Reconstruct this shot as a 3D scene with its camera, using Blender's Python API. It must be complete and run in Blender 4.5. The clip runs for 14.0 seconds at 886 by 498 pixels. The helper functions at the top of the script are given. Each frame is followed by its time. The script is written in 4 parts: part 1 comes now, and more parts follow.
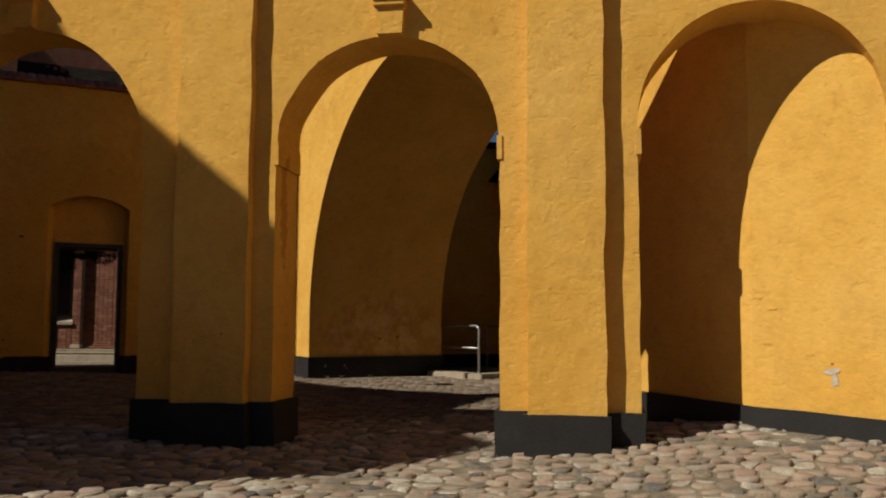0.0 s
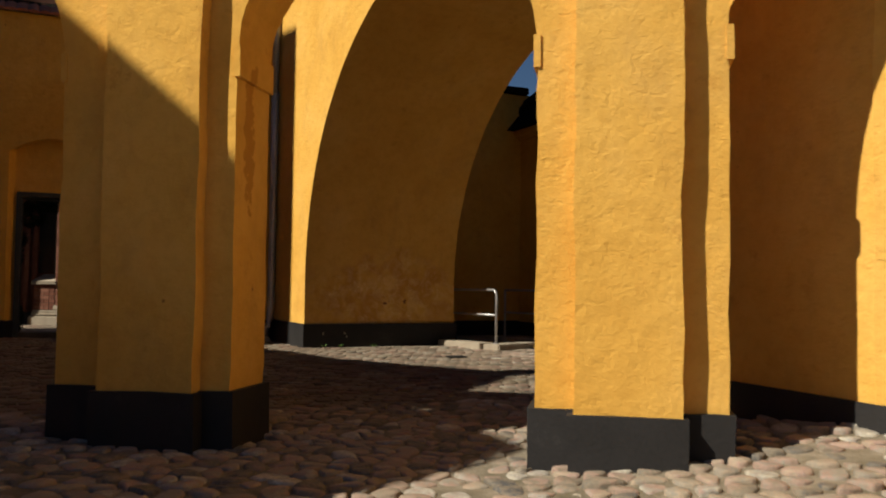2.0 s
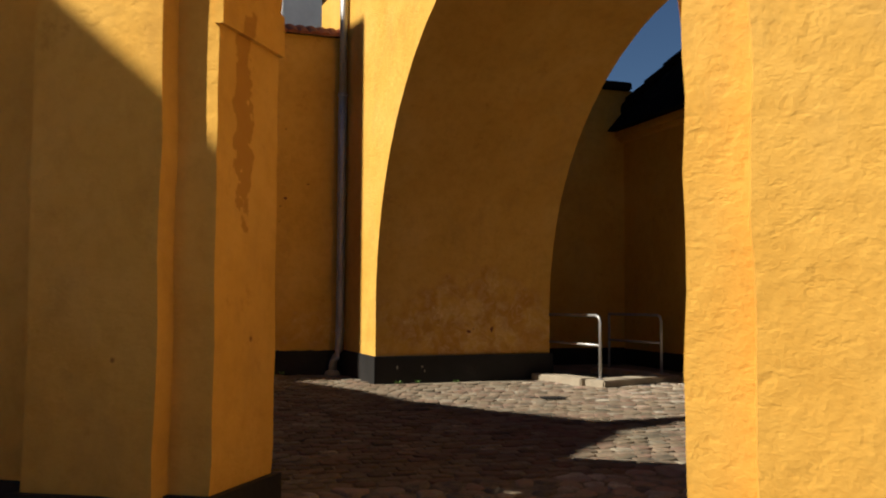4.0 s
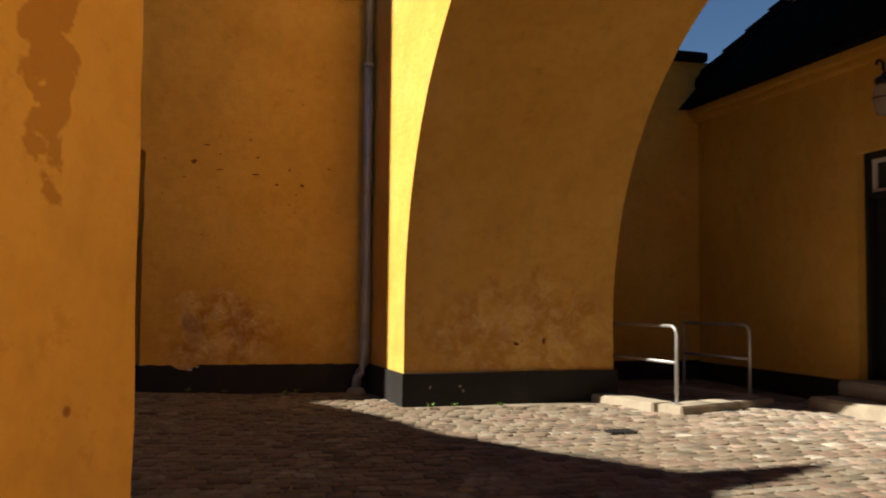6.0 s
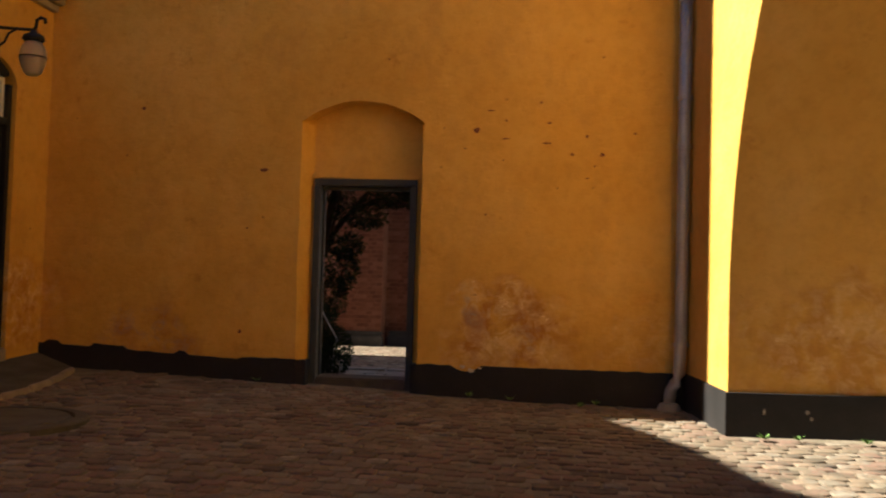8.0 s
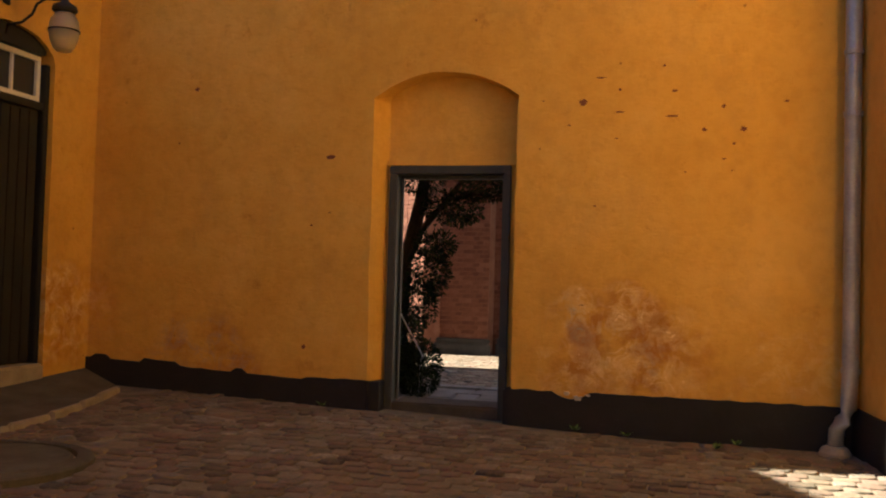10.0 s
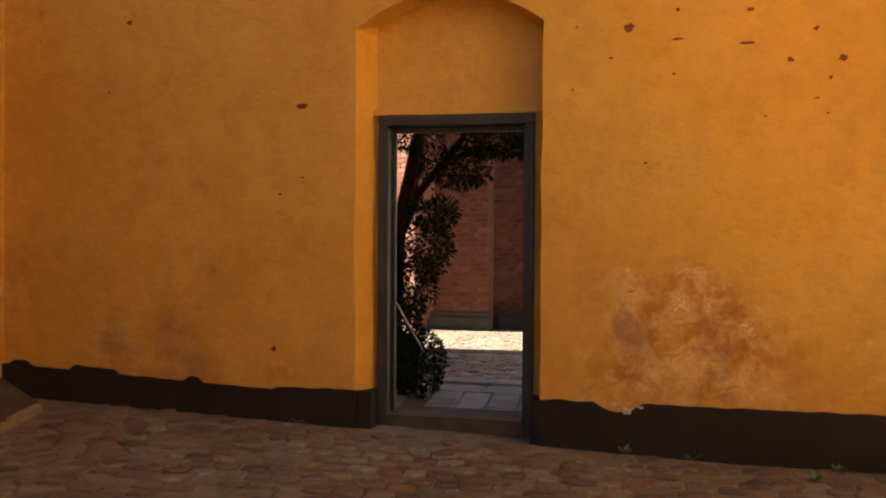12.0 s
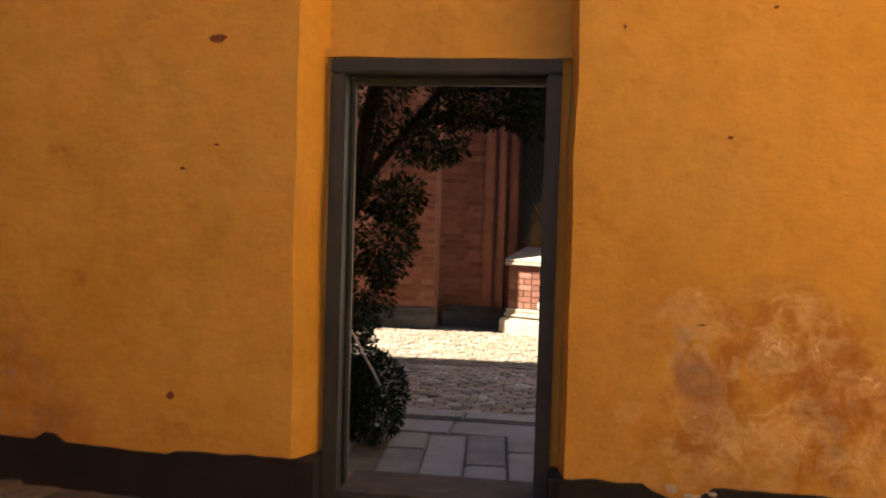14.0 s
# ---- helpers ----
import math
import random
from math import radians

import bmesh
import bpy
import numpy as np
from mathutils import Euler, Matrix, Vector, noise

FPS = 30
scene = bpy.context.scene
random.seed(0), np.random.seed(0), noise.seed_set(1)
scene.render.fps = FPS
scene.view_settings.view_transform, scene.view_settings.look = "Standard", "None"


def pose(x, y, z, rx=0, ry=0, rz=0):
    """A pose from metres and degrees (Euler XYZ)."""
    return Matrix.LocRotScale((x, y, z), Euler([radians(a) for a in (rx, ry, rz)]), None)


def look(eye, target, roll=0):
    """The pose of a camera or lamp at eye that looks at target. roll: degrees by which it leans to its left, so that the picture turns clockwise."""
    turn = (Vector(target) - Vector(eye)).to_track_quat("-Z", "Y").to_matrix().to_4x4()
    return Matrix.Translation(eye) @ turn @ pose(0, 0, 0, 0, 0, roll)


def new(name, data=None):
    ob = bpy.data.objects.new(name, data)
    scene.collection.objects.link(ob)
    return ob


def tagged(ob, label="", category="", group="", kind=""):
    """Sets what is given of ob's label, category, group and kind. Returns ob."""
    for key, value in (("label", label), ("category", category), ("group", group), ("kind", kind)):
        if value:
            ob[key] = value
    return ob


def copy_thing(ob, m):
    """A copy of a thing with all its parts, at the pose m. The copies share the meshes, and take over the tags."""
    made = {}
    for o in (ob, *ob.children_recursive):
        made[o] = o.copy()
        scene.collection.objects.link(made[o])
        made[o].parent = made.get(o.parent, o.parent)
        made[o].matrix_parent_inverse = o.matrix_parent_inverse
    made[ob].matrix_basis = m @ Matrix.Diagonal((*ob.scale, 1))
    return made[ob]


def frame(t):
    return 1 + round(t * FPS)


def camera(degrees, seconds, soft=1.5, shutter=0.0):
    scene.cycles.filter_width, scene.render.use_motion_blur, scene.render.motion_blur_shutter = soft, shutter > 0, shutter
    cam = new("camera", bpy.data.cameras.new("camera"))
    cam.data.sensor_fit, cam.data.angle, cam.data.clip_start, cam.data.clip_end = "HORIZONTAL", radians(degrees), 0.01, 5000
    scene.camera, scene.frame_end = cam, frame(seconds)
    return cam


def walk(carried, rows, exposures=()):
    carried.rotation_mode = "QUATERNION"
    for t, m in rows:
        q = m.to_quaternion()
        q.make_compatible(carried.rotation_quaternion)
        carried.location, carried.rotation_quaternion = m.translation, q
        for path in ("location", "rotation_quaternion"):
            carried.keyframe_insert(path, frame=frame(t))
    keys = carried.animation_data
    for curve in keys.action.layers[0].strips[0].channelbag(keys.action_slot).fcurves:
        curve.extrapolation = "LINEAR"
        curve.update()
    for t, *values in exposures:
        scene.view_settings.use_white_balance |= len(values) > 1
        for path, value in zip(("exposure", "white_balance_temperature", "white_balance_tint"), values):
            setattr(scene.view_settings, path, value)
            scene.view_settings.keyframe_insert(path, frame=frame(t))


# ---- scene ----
cam = camera(52.2, 14.0, soft=2.0, shutter=0.5)
PATH = [
    (0, (0.197, 0.015, 1.51), (1.043, 1.819, 1.681), 0.3),
    (0.5, (0.365, 0.406, 1.506), (1.238, 2.198, 1.667), 1.3),
    (1, (0.543, 0.808, 1.518), (1.447, 2.588, 1.639), 0.1),
    (1.5, (0.745, 1.196, 1.532), (1.6, 3.003, 1.611), 0.5),
    (2, (0.933, 1.635, 1.54), (1.758, 3.455, 1.627), 0.8),
    (2.5, (1.15, 2.039, 1.567), (1.921, 3.879, 1.713), 2.5),
    (2.7, (1.234, 2.195, 1.585), (1.954, 4.053, 1.758), 2.5),
    (4.8, (2.019, 4.089, 1.699), (2.636, 5.989, 1.798), 0.4),
    (5, (2.09, 4.263, 1.704), (2.674, 6.172, 1.832), 1.0),
    (5.5, (2.276, 4.656, 1.759), (2.804, 6.581, 1.887), 0.7),
    (5.8, (2.381, 4.932, 1.766), (2.916, 6.853, 1.911), 0.8),
    (6, (2.446, 5.111, 1.768), (2.964, 7.04, 1.881), 0.6),
    (6.5, (2.566, 5.563, 1.757), (2.9, 7.53, 1.897), 0.9),
    (7, (2.69, 6.01, 1.735), (2.876, 7.998, 1.856), 1.25),
    (7.5, (2.845, 6.41, 1.752), (2.857, 8.408, 1.849), -0.6),
    (8, (3.068, 6.909, 1.782), (2.839, 8.894, 1.863), 1.6),
    (8.5, (3.151, 7.327, 1.792), (2.838, 9.301, 1.866), 1.2),
    (8.7, (3.172, 7.495, 1.792), (2.82, 9.462, 1.871), 1.2),
    (9, (3.187, 7.74, 1.795), (2.789, 9.699, 1.873), 0.1),
    (9.2, (3.176, 7.9, 1.798), (2.752, 9.852, 1.902), 0.5),
    (11.3, (2.83, 9.489, 1.979), (2.29, 11.415, 1.996), 1.2),
    (11.5, (2.767, 9.659, 1.986), (2.248, 11.591, 2.005), 1.5),
    (12, (2.543, 10.063, 2.015), (2.078, 12.008, 1.993), 0.4),
    (12.5, (2.317, 10.463, 2.039), (1.857, 12.409, 2.018), -0.1),
    (13, (2.081, 10.942, 2.061), (1.665, 12.898, 2.038), 1.6),
    (13.5, (1.937, 11.371, 2.096), (1.591, 13.339, 2.02), 1.1),
    (14, (1.833, 11.828, 2.128), (1.544, 13.806, 2.055), 1.7),
]
EXPOSURES = [(0.0, -0.05), (1.0, 0.08), (2.0, 0.4), (2.5, 0.52), (5.0, 0.88), (6.0, 1.24), (7.0, 1.55), (8.5, 2.15), (9.2, 2.32), (11.5, 2.7), (14.0, 2.96)]
walk(cam, [(t, look(eye, target, roll)) for t, eye, target, roll in PATH], EXPOSURES)

# ---- light ----
SUN_EL, SUN_TURN = 45.0, 4.0          # height of the sun; heading of its rays, degrees from +x
sky = bpy.data.worlds.new("sky")
scene.world = sky
sky.use_nodes = True
sn = sky.node_tree.nodes
st = sn.new("ShaderNodeTexSky")
st.sky_type, st.sun_disc = "NISHITA", False
st.dust_density, st.ozone_density = 0.05, 7.5
st.sun_elevation, st.sun_rotation = radians(SUN_EL), radians(-90 - SUN_TURN)
sn["Background"].inputs[1].default_value = 0.028
sky.node_tree.links.new(st.outputs[0], sn["Background"].inputs[0])
sun = new("sun", bpy.data.lights.new("sun", "SUN"))
sun.data.energy, sun.data.angle, sun.data.color = 5.0, radians(0.5), (1.0, 0.93, 0.8)
sun_way = Vector((math.cos(radians(SUN_EL)) * math.cos(radians(SUN_TURN)), math.cos(radians(SUN_EL)) * math.sin(radians(SUN_TURN)), -math.sin(radians(SUN_EL))))
sun.matrix_world = Matrix.Translation((-30, 0, 40)) @ sun_way.to_track_quat("-Z", "Y").to_matrix().to_4x4()


# ---- materials ----
def material(name, stops, scale=6.0, fine=60.0, rough=0.85, metal=0.0, bump=0.3, bump_scale=None, island=False, per_object=0.0, spec=0.3, dust=None):
    """Base colour from a broad and a fine noise through the colour stops; bump from both."""
    m = bpy.data.materials.new(name)
    m.use_nodes = True
    n, l = m.node_tree.nodes, m.node_tree.links
    b = n["Principled BSDF"]
    co = n.new("ShaderNodeTexCoord").outputs["Object"]
    if per_object or island:
        geo = n.new("ShaderNodeNewGeometry")
        info = n.new("ShaderNodeObjectInfo")
        rnd = geo.outputs["Random Per Island"] if island else info.outputs["Random"]
    big, small = n.new("ShaderNodeTexNoise"), n.new("ShaderNodeTexNoise")
    for t, sc, d in ((big, scale, 5), (small, fine, 4)):
        t.inputs["Scale"].default_value, t.inputs["Detail"].default_value, t.inputs["Roughness"].default_value = sc, d, 0.6
        l.new(co, t.inputs["Vector"])
    mix = n.new("ShaderNodeMath")
    mix.operation = "MULTIPLY_ADD"
    mix.inputs[1].default_value = 0.3
    l.new(small.outputs["Fac"], mix.inputs[0])
    sc = n.new("ShaderNodeMath")
    sc.operation = "MULTIPLY"
    sc.inputs[1].default_value = 0.7
    l.new(big.outputs["Fac"], sc.inputs[0])
    l.new(sc.outputs[0], mix.inputs[2])
    fac = mix.outputs[0]
    if per_object or island:
        add = n.new("ShaderNodeMath")
        add.operation = "MULTIPLY_ADD"
        add.inputs[1].default_value = per_object or 0.6
        l.new(rnd, add.inputs[0])
        sub = n.new("ShaderNodeMath")
        sub.operation = "SUBTRACT"
        sub.inputs[1].default_value = (per_object or 0.6) / 2
        l.new(fac, sub.inputs[0])
        l.new(sub.outputs[0], add.inputs[2])
        fac = add.outputs[0]
    ramp = n.new("ShaderNodeValToRGB")
    while len(ramp.color_ramp.elements) < len(stops):
        ramp.color_ramp.elements.new(0.5)
    for e, (p, c) in zip(ramp.color_ramp.elements, stops):
        e.position, e.color = p, (*c, 1)
    l.new(fac, ramp.inputs[0])
    colour = ramp.outputs[0]
    if dust:                           # trodden dirt that lies over piece and joint alike
        place = n.new("ShaderNodeNewGeometry").outputs["Position"]
        for scale_, low, high, most in ((1.7, 0.42, 0.66, 0.6), (26.0, 0.46, 0.66, 0.55)):
            t = n.new("ShaderNodeTexNoise")
            t.inputs["Scale"].default_value, t.inputs["Detail"].default_value, t.inputs["Roughness"].default_value = scale_, 7, 0.68
            l.new(place, t.inputs["Vector"])
            r = n.new("ShaderNodeMapRange")
            r.inputs["From Min"].default_value, r.inputs["From Max"].default_value, r.inputs["To Max"].default_value = low, high, most
            l.new(t.outputs["Fac"], r.inputs["Value"])
            x = n.new("ShaderNodeMix")
            x.data_type = "RGBA"
            x.inputs["B"].default_value = (*dust, 1)
            l.new(r.outputs[0], x.inputs["Factor"])
            l.new(colour, x.inputs["A"])
            colour = x.outputs["Result"]
    l.new(colour, b.inputs["Base Color"])
    b.inputs["Roughness"].default_value, b.inputs["Metallic"].default_value = rough, metal
    b.inputs["Specular IOR Level"].default_value = spec
    if bump:
        bp = n.new("ShaderNodeBump")
        bp.inputs["Strength"].default_value, bp.inputs["Distance"].default_value = bump, 0.02
        l.new(fac if not bump_scale else small.outputs["Fac"], bp.inputs["Height"])
        l.new(bp.outputs[0], b.inputs["Normal"])
    return m


def plaster(name, tint=1.0):
    """Hand-laid ochre limewash: broad tone drift, trowel relief, chalky scuffs and damp bloom low down in patches of their own."""
    m = bpy.data.materials.new(name)
    m.use_nodes = True
    n, l = m.node_tree.nodes, m.node_tree.links
    b = n["Principled BSDF"]
    co = n.new("ShaderNodeNewGeometry").outputs["Position"]

    def nz(scale, detail=5, rough=0.6, vec=None):
        t = n.new("ShaderNodeTexNoise")
        t.inputs["Scale"].default_value, t.inputs["Detail"].default_value, t.inputs["Roughness"].default_value = scale, detail, rough
        l.new(vec or co, t.inputs["Vector"])
        return t.outputs["Fac"]

    def ramp(fac, *stops):
        r = n.new("ShaderNodeValToRGB")
        while len(r.color_ramp.elements) < len(stops):
            r.color_ramp.elements.new(0.5)
        for e, (p, c) in zip(r.color_ramp.elements, stops):
            e.position, e.color = p, (*c, 1)
        l.new(fac, r.inputs[0])
        return r.outputs[0]

    def blend(fac, a, bb, kind="MIX"):
        x = n.new("ShaderNodeMix")
        x.data_type, x.blend_type = "RGBA", kind
        l.new(fac, x.inputs["Factor"])
        l.new(a, x.inputs["A"])
        l.new(bb, x.inputs["B"])
        return x.outputs["Result"]

    base = ramp(nz(0.9, 6), (0.3, (0.62 * tint, 0.330 * tint, 0.058)), (0.5, (0.68 * tint, 0.381 * tint, 0.076)), (0.72, (0.73 * tint, 0.431 * tint, 0.107)))
    grain = ramp(nz(9, 6, 0.7), (0.25, (0.88, 0.86, 0.82)), (0.55, (1, 1, 1)), (0.8, (1.0, 1.0, 1.0)))
    one = n.new("ShaderNodeValue")
    one.outputs[0].default_value = 1.0
    col = blend(one.outputs[0], base, grain, "MULTIPLY")
    # grey-brown weathering in tall soft blotches
    tall = n.new("ShaderNodeMapping")
    tall.inputs["Scale"].default_value = (1, 1, 0.55)
    l.new(co, tall.inputs["Vector"])
    soot = n.new("ShaderNodeRGB")
    soot.outputs[0].default_value = (0.38, 0.22, 0.075, 1)
    col = blend(ramp(nz(2.4, 8, 0.72, tall.outputs[0]), (0.52, (0, 0, 0)), (0.72, (0.28, 0.28, 0.28))), col, soot.outputs[0])
    # sparse darker scuffs
    scuff = ramp(nz(3.1, 7, 0.75), (0.60, (0, 0, 0)), (0.72, (0.5, 0.5, 0.5)))
    dark = n.new("ShaderNodeRGB")
    dark.outputs[0].default_value = (0.36, 0.15, 0.025, 1)
    col = blend(scuff, col, dark.outputs[0])
    # pinholes where the skim has popped
    v = n.new("ShaderNodeTexVoronoi")
    v.inputs["Scale"].default_value = 2.3
    l.new(co, v.inputs["Vector"])
    pin = ramp(v.outputs["Distance"], (0.0, (0.9, 0.9, 0.9)), (0.022, (0.7, 0.7, 0.7)), (0.035, (0, 0, 0)))
    brick_red = n.new("ShaderNodeRGB")
    brick_red.outputs[0].default_value = (0.22, 0.085, 0.03, 1)
    col = blend(pin, col, brick_red.outputs[0])
    # bloom of salts: three damp patches near the foot of the walls
    wn = n.new("ShaderNodeTexNoise")
    wn.inputs["Scale"].default_value, wn.inputs["Detail"].default_value = 2.6, 5
    l.new(co, wn.inputs["Vector"])
    ragged = n.new("ShaderNodeVectorMath")
    ragged.operation = "MULTIPLY_ADD"
    ragged.inputs[1].default_value = (0.9, 0.0, 0.8)
    l.new(wn.outputs["Color"], ragged.inputs[0])
    shift = n.new("ShaderNodeVectorMath")
    shift.inputs[1].default_value = (-0.45, 0, -0.40)
    l.new(co, shift.inputs[0])
    l.new(shift.outputs[0], ragged.inputs[2])
    CREAM, GREY = (0.92, 0.70, 0.38, 1), (0.34, 0.29, 0.22, 1)
    for cx, cy, cz, rx, ry, rz, amount, salt in ((2.75, 15.75, 1.02, 1.1, 1.2, 0.55, 0.45, CREAM), (2.66, 15.75, 1.47, 0.78, 1.2, 0.54, 0.9, CREAM), (2.45, 15.75, 1.5, 0.35, 1.0, 0.3, 0.4, GREY), (-0.95, 15.75, 1.12, 0.75, 1.2, 0.5, 0.8, GREY), (5.9, 14.4, 1.45, 1.7, 1.2, 0.75, 0.6, CREAM), (-2.12, 15.35, 1.5, 0.6, 0.6, 0.7, 0.8, CREAM), (4.0, 15.75, 1.3, 0.6, 0.8, 0.4, 0.3, CREAM), (2.32, 15.75, 1.48, 0.22, 0.6, 0.20, 0.8, GREY), (2.92, 15.75, 1.40, 0.20, 0.6, 0.16, 0.7, GREY)):
        mp = n.new("ShaderNodeMapping")
        mp.inputs["Location"].default_value = (-cx / rx, -cy / ry, -cz / rz)
        mp.inputs["Scale"].default_value = (1 / rx, 1 / ry, 1 / rz)
        l.new(ragged.outputs[0], mp.inputs["Vector"])
        g = n.new("ShaderNodeTexGradient")
        g.gradient_type = "SPHERICAL"
        l.new(mp.outputs[0], g.inputs[0])
        mul = n.new("ShaderNodeMath")
        mul.operation = "MULTIPLY"
        l.new(g.outputs["Fac"], mul.inputs[0])
        l.new(nz(5.5, 7, 0.72), mul.inputs[1])
        # rusty damp in blotches, then the pale swirls of salt inside it
        blot = ramp(nz(3.4, 6, 0.62), (0.42, (0.05, 0.05, 0.05)), (0.56, (1, 1, 1)))
        wet = n.new("ShaderNodeMath")
        wet.operation = "MULTIPLY"
        l.new(ramp(mul.outputs[0], (0.04, (0, 0, 0)), (0.20, (0.75 * amount,) * 3)), wet.inputs[0])
        l.new(blot, wet.inputs[1])
        rust = n.new("ShaderNodeRGB")
        rust.outputs[0].default_value = (0.40, 0.155, 0.03, 1)
        col = blend(wet.outputs[0], col, rust.outputs[0])
        swirl = n.new("ShaderNodeTexNoise")
        swirl.inputs["Scale"].default_value, swirl.inputs["Detail"].default_value, swirl.inputs["Roughness"].default_value = 5.6, 9, 0.7
        swirl.inputs["Distortion"].default_value = 1.1
        l.new(co, swirl.inputs["Vector"])
        veins = ramp(swirl.outputs["Fac"], (0.46, (0, 0, 0)), (0.53, (0.35, 0.35, 0.35)), (0.57, (0.55, 0.55, 0.55)), (0.60, (0.15, 0.15, 0.15)), (0.64, (1.0, 1.0, 1.0)))
        crumb = ramp(nz(15, 6, 0.75), (0.36, (0.35, 0.35, 0.35)), (0.55, (1, 1, 1)))
        inner = ramp(mul.outputs[0], (0.08, (0, 0, 0)), (0.17, (0.55 * amount,) * 3), (0.28, (1.0 * amount,) * 3))
        a1, a2 = n.new("ShaderNodeMath"), n.new("ShaderNodeMath")
        a1.operation = a2.operation = "MULTIPLY"
        l.new(veins, a1.inputs[0])
        l.new(crumb, a1.inputs[1])
        l.new(a1.outputs[0], a2.inputs[0])
        l.new(inner, a2.inputs[1])
        pale = n.new("ShaderNodeRGB")
        pale.outputs[0].default_value = salt
        col = blend(a2.outputs[0], col, pale.outputs[0])
    for cx, cz, rr in ((2.97, 1.57, 0.10),):
        mp = n.new("ShaderNodeMapping")
        mp.inputs["Location"].default_value = (-cx / rr, -15.75 / 0.5, -cz / rr / 1.1)
        mp.inputs["Scale"].default_value = (1 / rr, 2.0, 1 / rr / 1.1)
        l.new(co, mp.inputs["Vector"])
        g = n.new("ShaderNodeTexGradient")
        g.gradient_type = "SPHERICAL"
        l.new(mp.outputs[0], g.inputs[0])
        col = blend(ramp(g.outputs["Fac"], (0.05, (0, 0, 0)), (0.35, (0.55, 0.55, 0.55))), col, dark.outputs[0])
    mp = n.new("ShaderNodeMapping")
    mp.inputs["Location"].default_value = (-2.126 / 0.17, -7.162 / 0.17, -2.45 / 1.15)
    mp.inputs["Scale"].default_value = (1 / 0.17, 1 / 0.17, 1 / 1.15)
    l.new(co, mp.inputs["Vector"])
    g = n.new("ShaderNodeTexGradient")
    g.gradient_type = "SPHERICAL"
    l.new(mp.outputs[0], g.inputs[0])
    mul = n.new("ShaderNodeMath")
    mul.operation = "MULTIPLY"
    l.new(g.outputs["Fac"], mul.inputs[0])
    l.new(nz(11, 5, 0.55), mul.inputs[1])
    col = blend(ramp(mul.outputs[0], (0.27, (0, 0, 0)), (0.295, (0.6, 0.6, 0.6))), col, dark.outputs[0])
    l.new(col, b.inputs["Base Color"])
    b.inputs["Roughness"].default_value = 0.92
    b.inputs["Specular IOR Level"].default_value = 0.12
    b1, b2 = n.new("ShaderNodeBump"), n.new("ShaderNodeBump")
    b1.inputs["Strength"].default_value, b1.inputs["Distance"].default_value = 0.22, 0.05
    b2.inputs["Strength"].default_value, b2.inputs["Distance"].default_value = 0.45, 0.014
    l.new(nz(4.5, 4, 0.55), b1.inputs["Height"])
    l.new(nz(24, 6, 0.7), b2.inputs["Height"])
    b3 = n.new("ShaderNodeBump")
    b3.inputs["Strength"].default_value, b3.inputs["Distance"].default_value = 0.16, 0.02
    l.new(ramp(nz(10, 3, 0.5), (0.24, (0, 0, 0)), (0.40, (1, 1, 1)), (0.7, (0.9, 0.9, 0.9))), b3.inputs["Height"])
    # shallow pits and drag marks of the float
    wide = n.new("ShaderNodeMapping")
    wide.inputs["Scale"].default_value = (1, 1, 2.2)
    l.new(co, wide.inputs["Vector"])
    b4 = n.new("ShaderNodeBump")
    b4.inputs["Strength"].default_value, b4.inputs["Distance"].default_value = 0.18, 0.016
    l.new(ramp(nz(7.5, 5, 0.62, wide.outputs[0]), (0.31, (0, 0, 0)), (0.44, (1, 1, 1)), (0.58, (0.95, 0.95, 0.95)), (0.66, (1.0, 1.0, 1.0))), b4.inputs["Height"])
    l.new(b1.outputs[0], b4.inputs["Normal"])
    l.new(b4.outputs[0], b3.inputs["Normal"])
    l.new(b3.outputs[0], b2.inputs["Normal"])
    l.new(b2.outputs[0], b.inputs["Normal"])
    return m


OCHRE = plaster("ochre_limewash")
TAR = material("tarred_plinth", [(0.3, (0.013, 0.012, 0.011)), (0.6, (0.021, 0.019, 0.018)), (0.8, (0.05, 0.044, 0.038))], 3, 40, 0.7, bump=0.4)
STONE_STOPS = [(0.10, (0.07, 0.072, 0.075)), (0.26, (0.19, 0.155, 0.11)), (0.38, (0.31, 0.20, 0.155)), (0.48, (0.23, 0.21, 0.17)), (0.58, (0.34, 0.265, 0.185)), (0.70, (0.33, 0.215, 0.17)), (0.80, (0.30, 0.28, 0.24)), (0.94, (0.50, 0.45, 0.35))]
STONE = material("field_stone", STONE_STOPS, 9, 55, 0.85, bump=1.0, island=True, per_object=0.8, spec=0.15, dust=(0.215, 0.178, 0.125))
STONE_PART = material("field_stone_single", STONE_STOPS, 9, 55, 0.85, bump=1.0, per_object=0.8, spec=0.15, dust=(0.215, 0.178, 0.125))
SETT_STOPS = [(0.10, (0.045, 0.044, 0.043)), (0.26, (0.12, 0.092, 0.066)), (0.4, (0.21, 0.128, 0.096)), (0.5, (0.15, 0.125, 0.094)), (0.62, (0.245, 0.175, 0.12)), (0.75, (0.19, 0.168, 0.134)), (0.94, (0.38, 0.32, 0.235))]
SETTSTONE = material("worn_sett", SETT_STOPS, 9, 55, 0.85, bump=1.0, island=True, per_object=0.6, spec=0.15, dust=(0.125, 0.104, 0.066))
SETT_PART = material("worn_sett_single", SETT_STOPS, 9, 55, 0.85, bump=1.0, per_object=0.6, spec=0.15, dust=(0.125, 0.104, 0.066))
